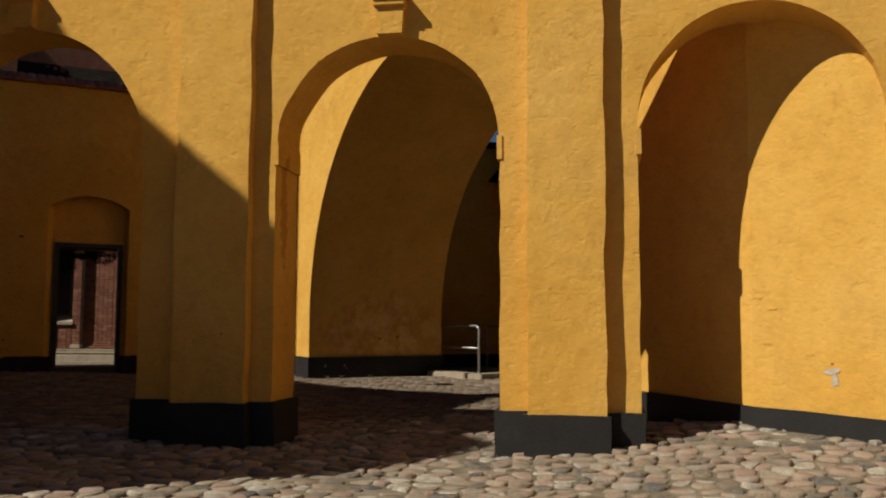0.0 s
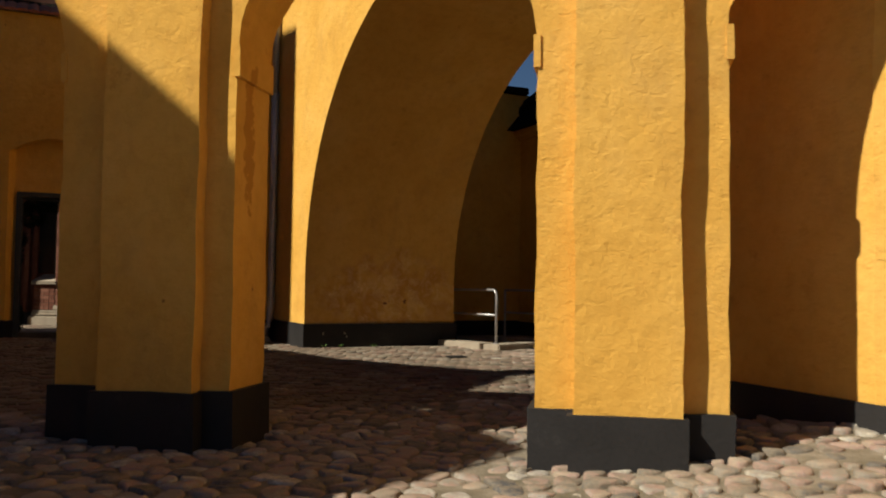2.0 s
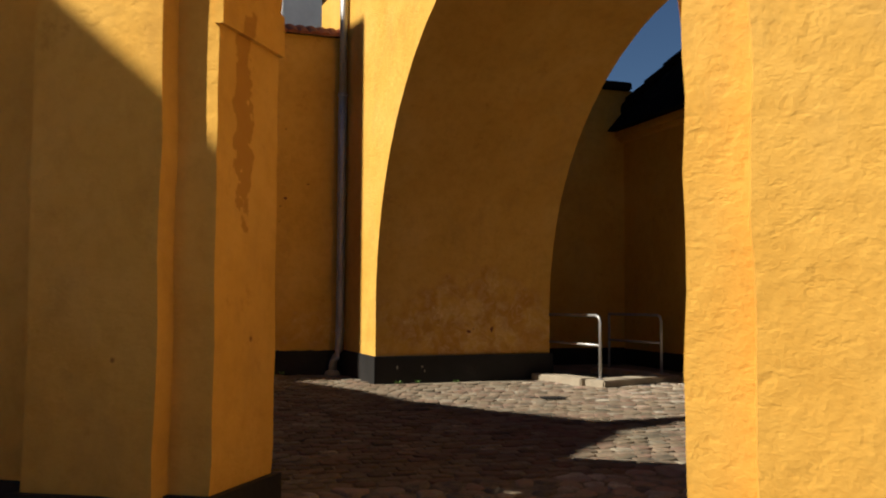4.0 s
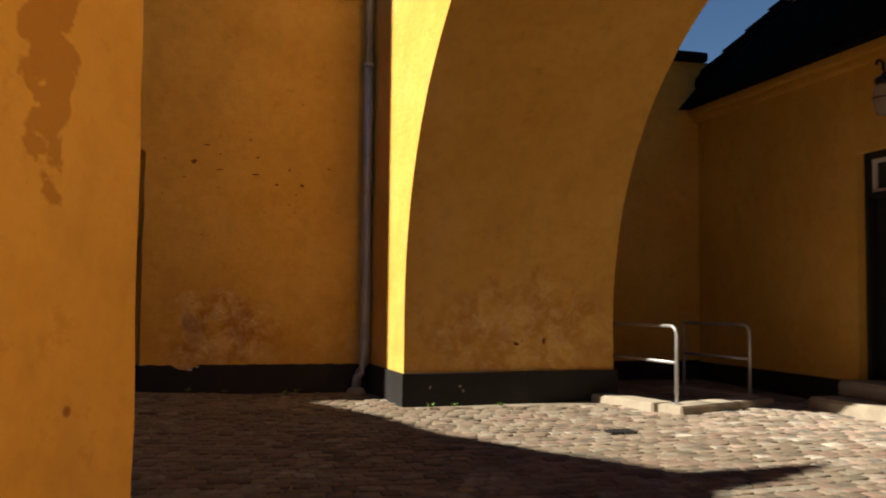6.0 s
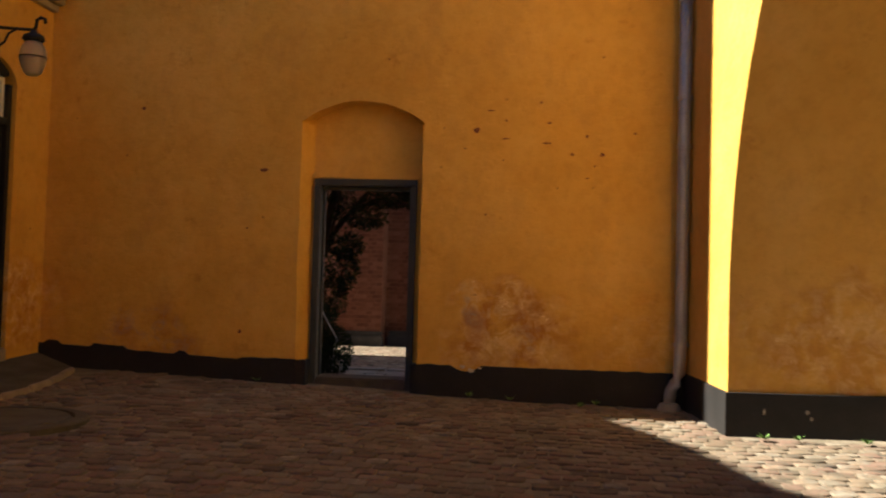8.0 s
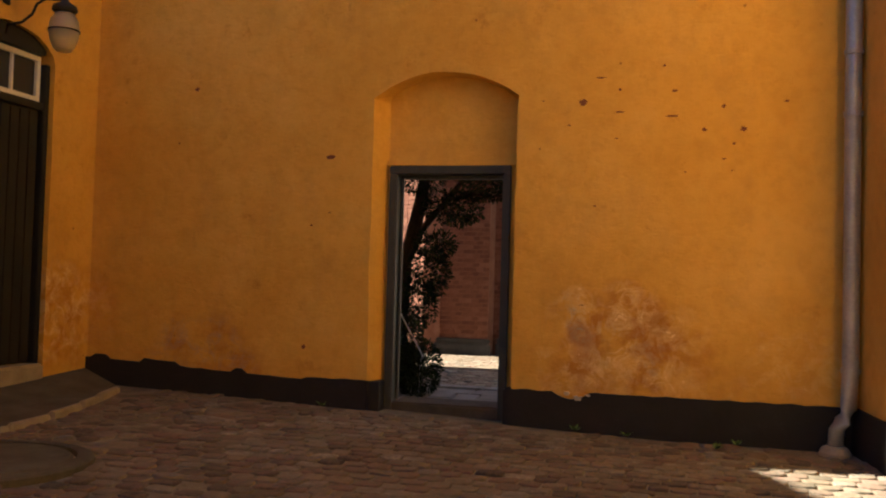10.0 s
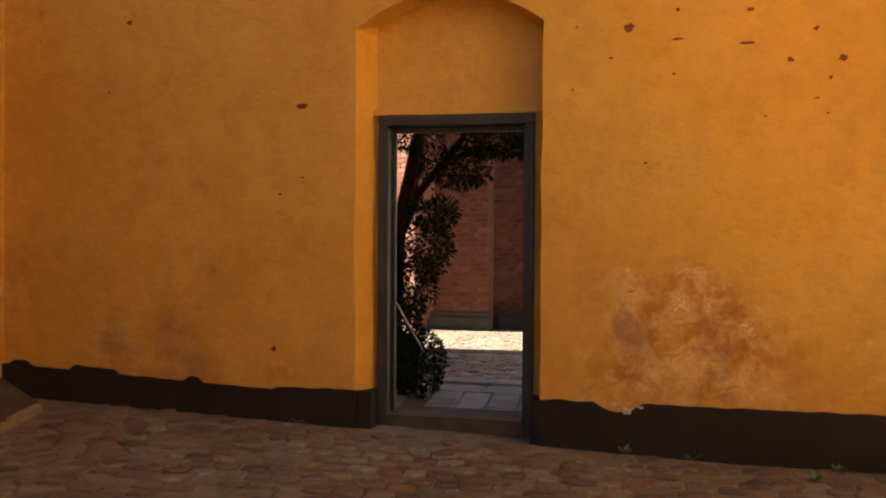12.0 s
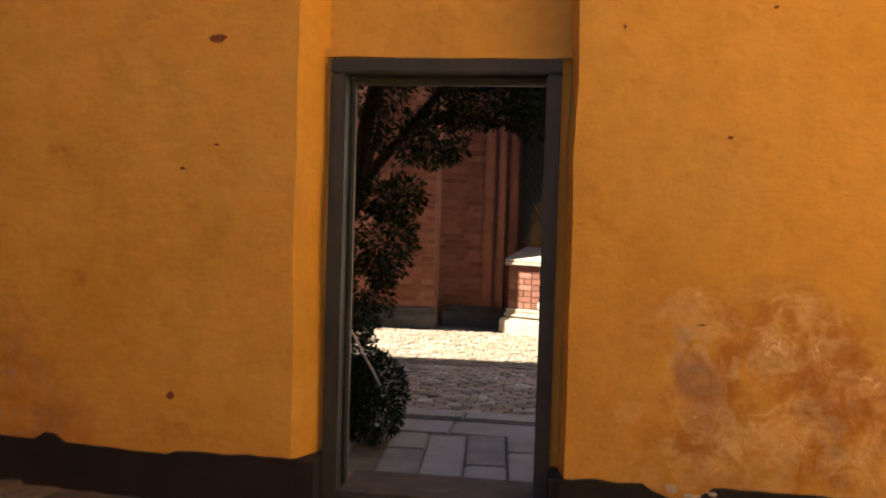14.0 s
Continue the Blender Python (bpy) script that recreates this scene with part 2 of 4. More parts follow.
EARTH = material("sandy_joint_soil", [(0.28, (0.075, 0.072, 0.04)), (0.42, (0.13, 0.108, 0.07)), (0.56, (0.20, 0.165, 0.115)), (0.72, (0.32, 0.27, 0.20))], 5, 80, 0.95, bump=0.9)
GRANITE = material("pale_granite", [(0.3, (0.22, 0.185, 0.135)), (0.5, (0.31, 0.26, 0.19)), (0.75, (0.40, 0.345, 0.26))], 5, 90, 0.8, bump=0.3)
KERBSTONE = material("pale_kerb_granite", [(0.3, (0.20, 0.195, 0.18)), (0.55, (0.30, 0.29, 0.27)), (0.8, (0.38, 0.37, 0.35))], 5, 80, 0.75, bump=0.3, per_object=0.2)
SLAB = material("grey_flagstone", [(0.3, (0.17, 0.16, 0.15)), (0.55, (0.26, 0.25, 0.235)), (0.8, (0.34, 0.33, 0.31))], 4, 70, 0.75, bump=0.3, per_object=0.25)
BLACKWOOD = material("black_painted_wood", [(0.3, (0.010, 0.011, 0.011)), (0.7, (0.022, 0.024, 0.023))], 4, 50, 0.5, bump=0.15)
GREENWOOD = material("dark_green_grey_paint", [(0.3, (0.030, 0.033, 0.030)), (0.7, (0.055, 0.058, 0.052))], 5, 50, 0.5, bump=0.15)
WHITEPAINT = material("white_window_paint", [(0.3, (0.62, 0.60, 0.54)), (0.7, (0.80, 0.78, 0.72))], 6, 60, 0.5, bump=0.1)
# base stone coloured darker to stand in for shade; the sunlit foot uses GRANITE
BASESTONE = material("shade_grey_base_stone", [(0.3, (0.045, 0.042, 0.038)), (0.55, (0.075, 0.071, 0.064)), (0.8, (0.12, 0.113, 0.10))], 4, 60, 0.9, bump=0.4)
MOSSY = material("mossy_old_concrete", [(0.3, (0.05, 0.044, 0.028)), (0.5, (0.085, 0.075, 0.052)), (0.75, (0.14, 0.125, 0.09))], 3.5, 70, 0.95, bump=0.6)
OLDWOOD = material("worn_oak_threshold", [(0.3, (0.045, 0.038, 0.03)), (0.55, (0.08, 0.067, 0.052)), (0.8, (0.15, 0.128, 0.10))], 6, 60, 0.85, bump=0.4)
ZINC = material("weathered_zinc", [(0.3, (0.30, 0.30, 0.30)), (0.6, (0.42, 0.42, 0.42)), (0.8, (0.50, 0.49, 0.47))], 5, 40, 0.45, 0.45, bump=0.15)
STEEL = material("galvanised_steel", [(0.3, (0.30, 0.29, 0.28)), (0.7, (0.48, 0.46, 0.44))], 8, 60, 0.45, 0.7, bump=0.1)
IRON = material("black_wrought_iron", [(0.3, (0.010, 0.010, 0.011)), (0.7, (0.03, 0.028, 0.026))], 8, 60, 0.55, 0.3, bump=0.2)
TILE = material("red_clay_tile", [(0.25, (0.16, 0.055, 0.03)), (0.5, (0.33, 0.11, 0.055)), (0.75, (0.42, 0.17, 0.09))], 5, 50, 0.85, bump=0.4, per_object=0.4)
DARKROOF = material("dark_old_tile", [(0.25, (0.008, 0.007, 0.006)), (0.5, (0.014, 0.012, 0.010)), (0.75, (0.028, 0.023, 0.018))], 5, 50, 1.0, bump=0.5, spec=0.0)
BRICK = material("church_brick", [(0.2, (0.10, 0.036, 0.022)), (0.5, (0.17, 0.066, 0.038)), (0.8, (0.245, 0.115, 0.074))], 6, 60, 0.9, bump=0.5, island=True, per_object=0.35)
BRICK_PART = material("church_brick_single", [(0.2, (0.10, 0.036, 0.022)), (0.5, (0.17, 0.066, 0.038)), (0.8, (0.245, 0.115, 0.074))], 6, 60, 0.9, bump=0.5, per_object=0.35)
MORTAR = material("lime_mortar", [(0.3, (0.11, 0.075, 0.055)), (0.7, (0.19, 0.14, 0.105))], 6, 60, 0.95, bump=0.4)
LEAF = material("dark_evergreen_leaf", [(0.25, (0.008, 0.014, 0.006)), (0.5, (0.014, 0.025, 0.009)), (0.8, (0.028, 0.046, 0.014))], 9, 60, 0.75, bump=0, island=True, spec=0.1)
WEED = material("fresh_weed", [(0.3, (0.05, 0.11, 0.02)), (0.7, (0.11, 0.20, 0.04))], 9, 60, 0.6, bump=0, island=True)
BARK = material("dark_bark", [(0.3, (0.018, 0.013, 0.010)), (0.7, (0.05, 0.036, 0.026))], 12, 60, 0.95, bump=0.8)
REDCHIP = material("bare_brick_chip", [(0.3, (0.13, 0.045, 0.02)), (0.7, (0.26, 0.10, 0.05))], 30, 120, 0.95, bump=0.6)
PALECHIP = material("bare_lime_chip", [(0.3, (0.42, 0.34, 0.23)), (0.7, (0.62, 0.54, 0.42))], 30, 120, 0.95, bump=0.6)
WHITEWALL = material("whitewashed_gable", [(0.3, (0.55, 0.55, 0.54)), (0.7, (0.72, 0.72, 0.70))], 3, 40, 0.9, bump=0.4)


def glass_material(name, colour, rough, transmission):
    m = bpy.data.materials.new(name)
    m.use_nodes = True
    b = m.node_tree.nodes["Principled BSDF"]
    b.inputs["Base Color"].default_value = (*colour, 1)
    b.inputs["Roughness"].default_value = rough
    b.inputs["Transmission Weight"].default_value = transmission
    return m


LAMPGLASS = glass_material("frosted_lamp_glass", (0.75, 0.72, 0.65), 0.35, 0.8)
PANE = glass_material("dark_window_glass", (0.03, 0.035, 0.04), 0.05, 0.0)


# ---- mesh helpers ----
def part(name, bm, mat, parent=None, label="", smooth=False):
    me = bpy.data.meshes.new(name)
    bmesh.ops.recalc_face_normals(bm, faces=bm.faces)
    bm.to_mesh(me)
    bm.free()
    me.materials.append(mat)
    if smooth:
        me.polygons.foreach_set("use_smooth", [True] * len(me.polygons))
    ob = new(name, me)
    ob.parent = parent
    if label:
        ob["label"] = label
    return ob


def empty(name, label="", category="", group="", kind="", at=(0, 0, 0)):
    ob = new(name)
    ob.location = at
    return tagged(ob, label, category, group, kind)


def box(bm, lo, hi, m=None, bevel=0.0):
    """A box between two corners, its edges bevelled, turned by m."""
    lo, hi = Vector(lo), Vector(hi)
    r = bmesh.ops.create_cube(bm, size=1.0, matrix=Matrix.Translation((lo + hi) / 2) @ Matrix.Diagonal((*(hi - lo), 1)))
    vs = r["verts"]
    if bevel:
        es = list({e for v in vs for e in v.link_edges})
        out = bmesh.ops.bevel(bm, geom=es, offset=bevel, segments=2, affect="EDGES")
        vs = list({v for f in out["faces"] for v in f.verts} | {v for v in vs if v.is_valid})
    if m is not None:
        bmesh.ops.transform(bm, matrix=m, verts=vs)
    return vs


def slabbox(name, lo, hi, mat, parent=None, label="", m=None, bevel=0.006):
    bm = bmesh.new()
    box(bm, lo, hi, m, bevel)
    return part(name, bm, mat, parent, label)


def prism(bm, front, back, m):
    """A solid between two outlines of the same count, (s, z) at depths (front[1], back[1]); m takes (s, d, z) into the world."""
    (fo, fd), (bo, bd) = front, back
    a = [bm.verts.new(m @ Vector((s, fd, z))) for s, z in fo]
    b = [bm.verts.new(m @ Vector((s, bd, z))) for s, z in bo]
    bm.faces.new(a)
    bm.faces.new(b[::-1])
    for i in range(len(a)):
        j = (i + 1) % len(a)
        bm.faces.new((a[i], b[i], b[j], a[j]))


def wavy(points, step=0.14, amp=0.006, seed=0):
    """The closed outline with its long runs cut up and pushed about a little, as hand-laid plaster runs."""
    out = []
    for i, p in enumerate(points):
        q = points[(i + 1) % len(points)]
        n = max(1, int(math.dist(p, q) / step))
        for k in range(n):
            s, z = p[0] + (q[0] - p[0]) * k / n, p[1] + (q[1] - p[1]) * k / n
            out.append((s + amp * noise.noise((s * 4 + seed, z * 4, 1.3)) * 2, z + amp * noise.noise((s * 4, z * 4 + seed, 7.7)) * 2))
    return out


def arc(cx, cz, rx, rz, a0, a1, n):
    return [(cx + rx * math.cos(radians(a0 + (a1 - a0) * i / n)), cz + rz * math.sin(radians(a0 + (a1 - a0) * i / n))) for i in range(n + 1)]


def tube(bm, pts, r, sides=10, closed_ends=True):
    """A round bar along points; r may be a list."""
    pts = [Vector(p) for p in pts]
    rings = []
    up = Vector((0.31, 0.17, 0.93)).normalized()
    for i, p in enumerate(pts):
        d = (pts[min(i + 1, len(pts) - 1)] - pts[max(i - 1, 0)]).normalized()
        x = d.cross(up)
        if x.length < 1e-3:
            x = d.cross(Vector((1, 0, 0)))
        x.normalize()
        y = d.cross(x)
        rr = r[i] if isinstance(r, (list, tuple)) else r
        rings.append([bm.verts.new(p + rr * (math.cos(2 * math.pi * k / sides) * x + math.sin(2 * math.pi * k / sides) * y)) for k in range(sides)])
    for a, b in zip(rings, rings[1:]):
        for k in range(sides):
            bm.faces.new((a[k], a[(k + 1) % sides], b[(k + 1) % sides], b[k]))
    if closed_ends:
        bm.faces.new(rings[0][::-1])
        bm.faces.new(rings[-1])


def lathe(bm, profile, at, sides=20):
    rings = [[bm.verts.new((at[0] + r * math.cos(2 * math.pi * k / sides), at[1] + r * math.sin(2 * math.pi * k / sides), at[2] + z)) for k in range(sides)] for r, z in profile]
    for a, b in zip(rings, rings[1:]):
        for k in range(sides):
            bm.faces.new((a[k], a[(k + 1) % sides], b[(k + 1) % sides], b[k]))
    bm.faces.new(rings[0][::-1])
    bm.faces.new(rings[-1])


def ground_z(x, y):
    """The yard rises gently away from the arcade and towards the house on its west side."""
    if y > 16.0:
        return 0.70 - 0.018 * min(max(y - 18.3, 0), 8)
    z = 0.475 + 0.0137 * y
    if x < 3:
        z += 0.0022 * max(y, 0) * min(3 - x, 6)
    if x > 3.3:
        z += 0.03 * min(x - 3.3, 3) * max(0.0, 1 - y / 13)
        # a bank of stones against the wall beside the arcade
        z += 0.10 * min(x - 3.3, 2.4) * max(0.0, min((y - 3.0) / 2.4, 1.0, (7.6 - y) / 2.0))
    return z


# ---- ground ----
gm = bmesh.new()
XS = [-400, -60, -20, -10] + [-6 + 0.5 * i for i in range(45)] + [20, 60, 400]
YS = [-400, -60, -20, -8] + [-4 + 0.5 * i for i in range(41)] + [17, 19, 22, 26, 60, 400]
grid = [[gm.verts.new((x, y, ground_z(x, y) - 0.016)) for x in XS] for y in YS]
for r0, r1 in zip(grid, grid[1:]):
    for i in range(len(XS) - 1):
        gm.faces.new((r0[i], r0[i + 1], r1[i + 1], r1[i]))
ground = part("ground", gm, EARTH)
tagged(ground, "sandy soil between the yard's paving stones", "ground", kind="structure")

# ---- arcade ----
AO, AA = Vector((3.559, 5.785, 0.048)), radians(-35.2)
AM = Matrix.Translation(AO) @ Matrix.Rotation(AA, 4, "Z")      # (s along, d into the yard, z up)
D0, D1, ATOP = 0.09, 0.60, 4.62
ARCHES = [(-4.25, 2.82, 1.15, 1.13), (-1.076, 2.87, 0.89, 0.86), (1.71, 2.96, 0.87, 0.90)]
outline = [(-7.6, 0.2)]
for cx, cz, rx, rz in ARCHES:
    outline += [(cx - rx, 0.2)] + arc(cx, cz, rx, rz, 180, 0, 28) + [(cx + rx, 0.2)]
outline += [(3.6, 0.2), (3.6, ATOP), (-7.6, ATOP)]
bm = bmesh.new()
o = wavy(outline, 0.13, 0.007)
prism(bm, (o, D0), (o, D1), AM)
arcade = part("arcade_wall", bm, OCHRE)
tagged(arcade, "ochre limewashed arcade wall with three round arches", "arcade", kind="structure")
PIERS = [(-2.755, -2.15, -3.10, -1.966), (0.03, 0.594, -0.186, 0.84)]
for i, (a, b, lo, hi) in enumerate(PIERS):
    bm = bmesh.new()
    o = wavy([(a, 0.3), (b, 0.3), (b, ATOP - 0.25), (a, ATOP - 0.25)], 0.12, 0.008, 3 + i)
    prism(bm, (o, -0.02), (o, D0 + 0.02), AM)
    part("pilaster", bm, OCHRE, arcade)
    bm = bmesh.new()
    top = 0.875 if i == 0 else 0.845
    o = wavy([(lo - 0.035, 0.2), (hi + 0.035, 0.2), (hi + 0.035, top), (lo - 0.035, top)], 0.12, 0.006, i)
    prism(bm, (o, D0 - 0.03), (o, D1 + 0.03), AM)
    o = wavy([(a - 0.03, 0.2), (b + 0.03, 0.2), (b + 0.03, top - 0.012), (a - 0.03, top - 0.012)], 0.12, 0.006, i + 9)
    prism(bm, (o, -0.055), (o, D0 + 0.02), AM)
    part("plinth", bm, TAR, arcade, "tarred grey-black plinth round a pier")
for (cx, cz, rx, rz) in ARCHES:
    for side in (-1, 1):
        s = cx + side * rx
        z = 2.73 if cx < 0 else 2.74
        bm = bmesh.new()
        o = wavy([(s - 0.02, z), (s + 0.02, z), (s + 0.02, z + 0.185), (s - 0.02, z + 0.185)], 0.05, 0.004, side)
        prism(bm, (o, D0 - 0.012), (o, D1 + 0.012), AM)
        part("impost", bm, OCHRE, arcade)
    crown = cz + rz
    if cx > 0:
        continue
    bm = bmesh.new()
    k = [(cx + 0.04 - 0.10, crown - 0.005), (cx + 0.04 + 0.10, crown - 0.005), (cx + 0.04 + 0.11, crown + 0.21), (cx + 0.04 - 0.11, crown + 0.21)]
    prism(bm, (k, 0.0), (k, D0 + 0.05), AM)
    for z0, hw, pr in ((0.21, 0.125, -0.03), (0.245, 0.115, -0.01), (0.275, 0.145, -0.06)):
        box(bm, (cx + 0.04 - hw, pr, crown + z0), (cx + 0.04 + hw, D0 + 0.05, crown + z0 + 0.034), AM, 0.006)
    part("keystone", bm, OCHRE, arcade, "plastered keystone with a moulded cap")
bm = bmesh.new()
box(bm, (-7.6, -0.08, ATOP), (3.6, D1 + 0.08, ATOP + 0.1), AM, 0.02)
part("coping", bm, TILE, arcade)

# ---- gate wall with its deep arch ----
GO, GSL = Vector((4.52, 14.31, 0)), 0.09
GM = Matrix.Translation(GO) @ Matrix.Rotation(math.atan(GSL), 4, "Z") @ Matrix(((0, 1, 0, 0), (1, 0, 0, 0), (0, 0, 1, 0), (0, 0, 0, 1)))
GT, GTOP = 2.5, 6.4
GSOUTH = -7.3   # south jamb of the arch
GB = -9.05        # south of here the wall turns away behind the arcade
GM2 = Matrix.Translation(GM @ Vector((GB, 0, 0))) @ Matrix.Rotation(math.atan(0.45), 4, "Z") @ Matrix(((0, 1, 0, 0), (1, 0, 0, 0), (0, 0, 1, 0), (0, 0, 0, 1)))


def gate_outline(s0, zs, rx, rz, seed):
    """The wall's face with its arch: north springing at s0 and zs, half span rx, rise rz."""
    jamb = [(s0, zs - (zs - 0.2) * k / 12) for k in range(1, 13)]
    o = [(GB, 0.2), (GSOUTH, 0.2)] + arc(GSOUTH + rx, zs, rx, rz, 180, 90, 24) + arc(s0 - rx, zs, rx, rz, 90, 0, 40) + jamb + [(2.7, 0.2), (2.7, GTOP), (GB, GTOP)]
    return wavy(o, 50, 0.003, seed)


bm = bmesh.new()
prism(bm, (gate_outline(0.04, 1.7, 3.6, 3.7, 5), 0.0), (gate_outline(0.05, 1.6, 3.6, 3.6, 5), GT), GM)
o = wavy([(-4.4, 0.2), (0.03, 0.2), (0.03, GTOP), (-4.4, GTOP)], 0.2, 0.008, 6)
prism(bm, (o, 0.0), (o, 1.6), GM2)
gate = part("gate_wall", bm, OCHRE)
tagged(gate, "ochre limewashed gate wall with one deep arch", "gate", kind="structure")
bm = bmesh.new()
for g0, g1, z0, z1 in ((GB, GSOUTH + 0.03, 0.914, 0.97), (0.0, 1.5, 1.0, 1.02)):
    n = max(2, int((g1 - g0) / 0.4))
    o = [(g0, 0.2), (g1, 0.2)] + [(g1 + (g0 - g1) * k / n, z1 + (z0 - z1) * k / n + 0.006 * noise.noise((k * 1.7, g0, 0))) for k in range(n + 1)]
    prism(bm, (o, -0.025), (o, GT + 0.03), GM)
o = [(-4.4, 0.2), (0.02, 0.2), (0.02, 0.914), (-0.35, 0.905), (-0.7, 0.886), (-1.05, 0.872), (-1.6, 0.86), (-4.4, 0.80)]
prism(bm, (o, -0.025), (o, 1.5), GM2)
part("plinth", bm, TAR, gate, "tarred plinth along the gate wall's foot")
# unseen roof over the gate, added to keep sun off the house beyond
bm = bmesh.new()
o = [(-0.15, GTOP), (GT + 0.15, GTOP), (1.9, GTOP + 3.5)]
a = [bm.verts.new(GM @ Vector((GB, d, z))) for d, z in o]
b = [bm.verts.new(GM @ Vector((2.7, d, z))) for d, z in o]
bm.faces.new(a)
bm.faces.new(b[::-1])
for i in range(3):
    j = (i + 1) % 3
    bm.faces.new((a[i], a[j], b[j], b[i]))
part("roof", bm, DARKROOF, gate, "unseen dark roof added over the gate for shade")

# ---- door wall ----
WY, WTOP = 15.75, 5.42
DM = Matrix.Translation((0, WY, 0))
wo = [(-2.3, 0.2), (0.585, 0.2), (0.585, 3.39)]
seg = arc(1.2, 3.39 - 0.78, 1.0, 1.0, 128.4, 51.6, 14)
wo += [(x, z) for x, z in seg] + [(1.82, 3.39), (1.82, 0.2), (4.6, 0.2), (4.6, WTOP), (-2.3, WTOP)]
front = wavy(wo, 0.16, 0.006, 2)
back = []
for x, z in front:
    if 0.5 < x < 1.9 and z < 3.7:
        back.append((x + (0.085 if x < 1.2 else -0.035) * (1 if abs(x - 1.2) > 0.55 else 0.3), z))
    else:
        back.append((x, z))
bm = bmesh.new()
prism(bm, (front, 0.0), (back, 0.2), DM)
wall = part("wall_north", bm, OCHRE)
tagged(wall, "ochre limewashed yard wall with an arched door niche", "wall", kind="structure")
bm = bmesh.new()
o = [(-2.3, 0.2), (0.70, 0.2), (0.70, 2.838), (1.75, 2.838), (1.75, 0.2), (4.6, 0.2), (4.6, WTOP), (-2.3, WTOP)]
prism(bm, (o, 0.2), (o, 0.55), DM)
part("wall_core", bm, OCHRE, wall)
bm = bmesh.new()
o = wavy([(0.66, 2.845), (1.80, 2.845), (1.80, 2.885), (0.66, 2.885)], 0.08, 0.004, 4)
prism(bm, (o, 0.165), (o, 0.23), DM)
part("niche_ledge", bm, OCHRE, wall)
# tarred band with a broken upper edge
for x0, x1, seed in ((-2.12, 0.60, 1), (1.80, 4.40, 2)):
    bm = bmesh.new()
    n = int((x1 - x0) / 0.05)
    tops = []
    for k in range(n + 1):
        x = x1 + (x0 - x1) * k / n
        z = 1.01 + max(0, -x) * 0.045
        if x < 0:
            z += 0.035 * (1 if noise.noise((x * 3.1, 0.4, 2)) > 0.15 else 0) - 0.02
        z += 0.012 * noise.noise((x * 9, seed, 1))
        if 2.15 < x < 2.45:
            z -= 0.06 * math.sin((x - 2.15) / 0.3 * math.pi)
        tops.append((x, z))
    o = [(x0, 0.2), (x1, 0.2)] + tops
    prism(bm, (o, -0.02), (o, 0.03), DM)
    part("plinth", bm, TAR, wall, "tarred band with a chipped upper edge")
for x0, x1 in ((0.588, 0.70), (1.775, 1.818)):
    bm = bmesh.new()
    box(bm, (x0 - 0.02, 0.0, 0.2), (x1, 0.21, 1.0), DM, 0.004)
    part("plinth", bm, TAR, wall)
# coping of small red tiles
for k in range(46):
    x = -2.2 + k * 0.148
    bm = bmesh.new()
    pts = [(x + 0.074 + 0.082 * math.cos(radians(a)), 0.045 * math.sin(radians(a))) for a in range(0, 181, 30)]
    a = [bm.verts.new((px, WY - 0.10, WTOP - 0.035 + pz)) for px, pz in pts]
    b = [bm.verts.new((px, WY + 0.30, WTOP + 0.16 + pz)) for px, pz in pts]
    for i in range(len(pts) - 1):
        bm.faces.new((a[i], a[i + 1], b[i + 1], b[i]))
    bm.faces.new(a)
    part("roof_tile", bm, TILE, wall)
bm = bmesh.new()
o = [(-0.06, WTOP - 0.03), (0.6, WTOP - 0.03), (0.27, WTOP + 0.15)]
a = [bm.verts.new((-2.3, WY + y, z)) for y, z in o]
b = [bm.verts.new((4.6, WY + y, z)) for y, z in o]
bm.faces.new(a)
bm.faces.new(b[::-1])
for i in range(3):
    j = (i + 1) % 3
    bm.faces.new((a[i], a[j], b[j], b[i]))
part("coping_core", bm, MORTAR, wall)

# door frame of the open doorway
door = empty("door_1", "open doorway with a dark green-grey wooden frame", "doorway", kind="structure", at=(1.22, 15.97, 0.75))


def at_door(ob):
    ob.matrix_parent_inverse = Matrix.Translation((-1.22, -15.97, -0.75))
    return ob


for name, lo, hi in (("frame_post", (0.69, 15.90, 0.72), (0.762, 16.06, 2.77)), ("frame_post", (1.682, 15.90, 0.72), (1.75, 16.06, 2.77)),
                     ("frame_head", (0.69, 15.895, 2.772), (1.75, 16.06, 2.841)), ("door_stop", (0.764, 16.0, 0.83), (0.786, 16.05, 2.77)),
                     ("door_stop", (0.786, 16.0, 2.735), (1.68, 16.05, 2.77))):
    at_door(slabbox(name, lo, hi, GREENWOOD, door, bevel=0.008))
at_door(slabbox("sill", (0.755, 15.90, 0.66), (1.69, 16.3, 0.825), OLDWOOD, door, "worn brown wooden threshold", bevel=0.015))

# ---- house on the west side of the yard ----
LX = -2.12
LM = Matrix(((0, -1, 0, LX), (1, 0, 0, 0), (0, 0, 1, 0), (0, 0, 0, 1)))     # (y along, depth into the house, z)
EAVE = 4.62
house_w = empty("house_1", "ochre limewashed house under an unseen roof added for shade", "house", kind="structure")
lo = [(5.42, 0.3), (14.02, 0.3), (14.02, 3.62)] + arc(14.585, 3.62, 0.565, 0.24, 180, 0, 10)[1:-1] + [(15.15, 3.62), (15.15, 0.3), (16.0, 0.3), (16.0, EAVE), (5.42, EAVE)]
bm = bmesh.new()
o = wavy(lo, 0.2, 0.006, 8)
prism(bm, (o, 0.0), (o, 0.35), LM)
part("house_wall", bm, OCHRE, house_w)
# the core runs on unseen to y 20.3 to shade the lane
bm = bmesh.new()
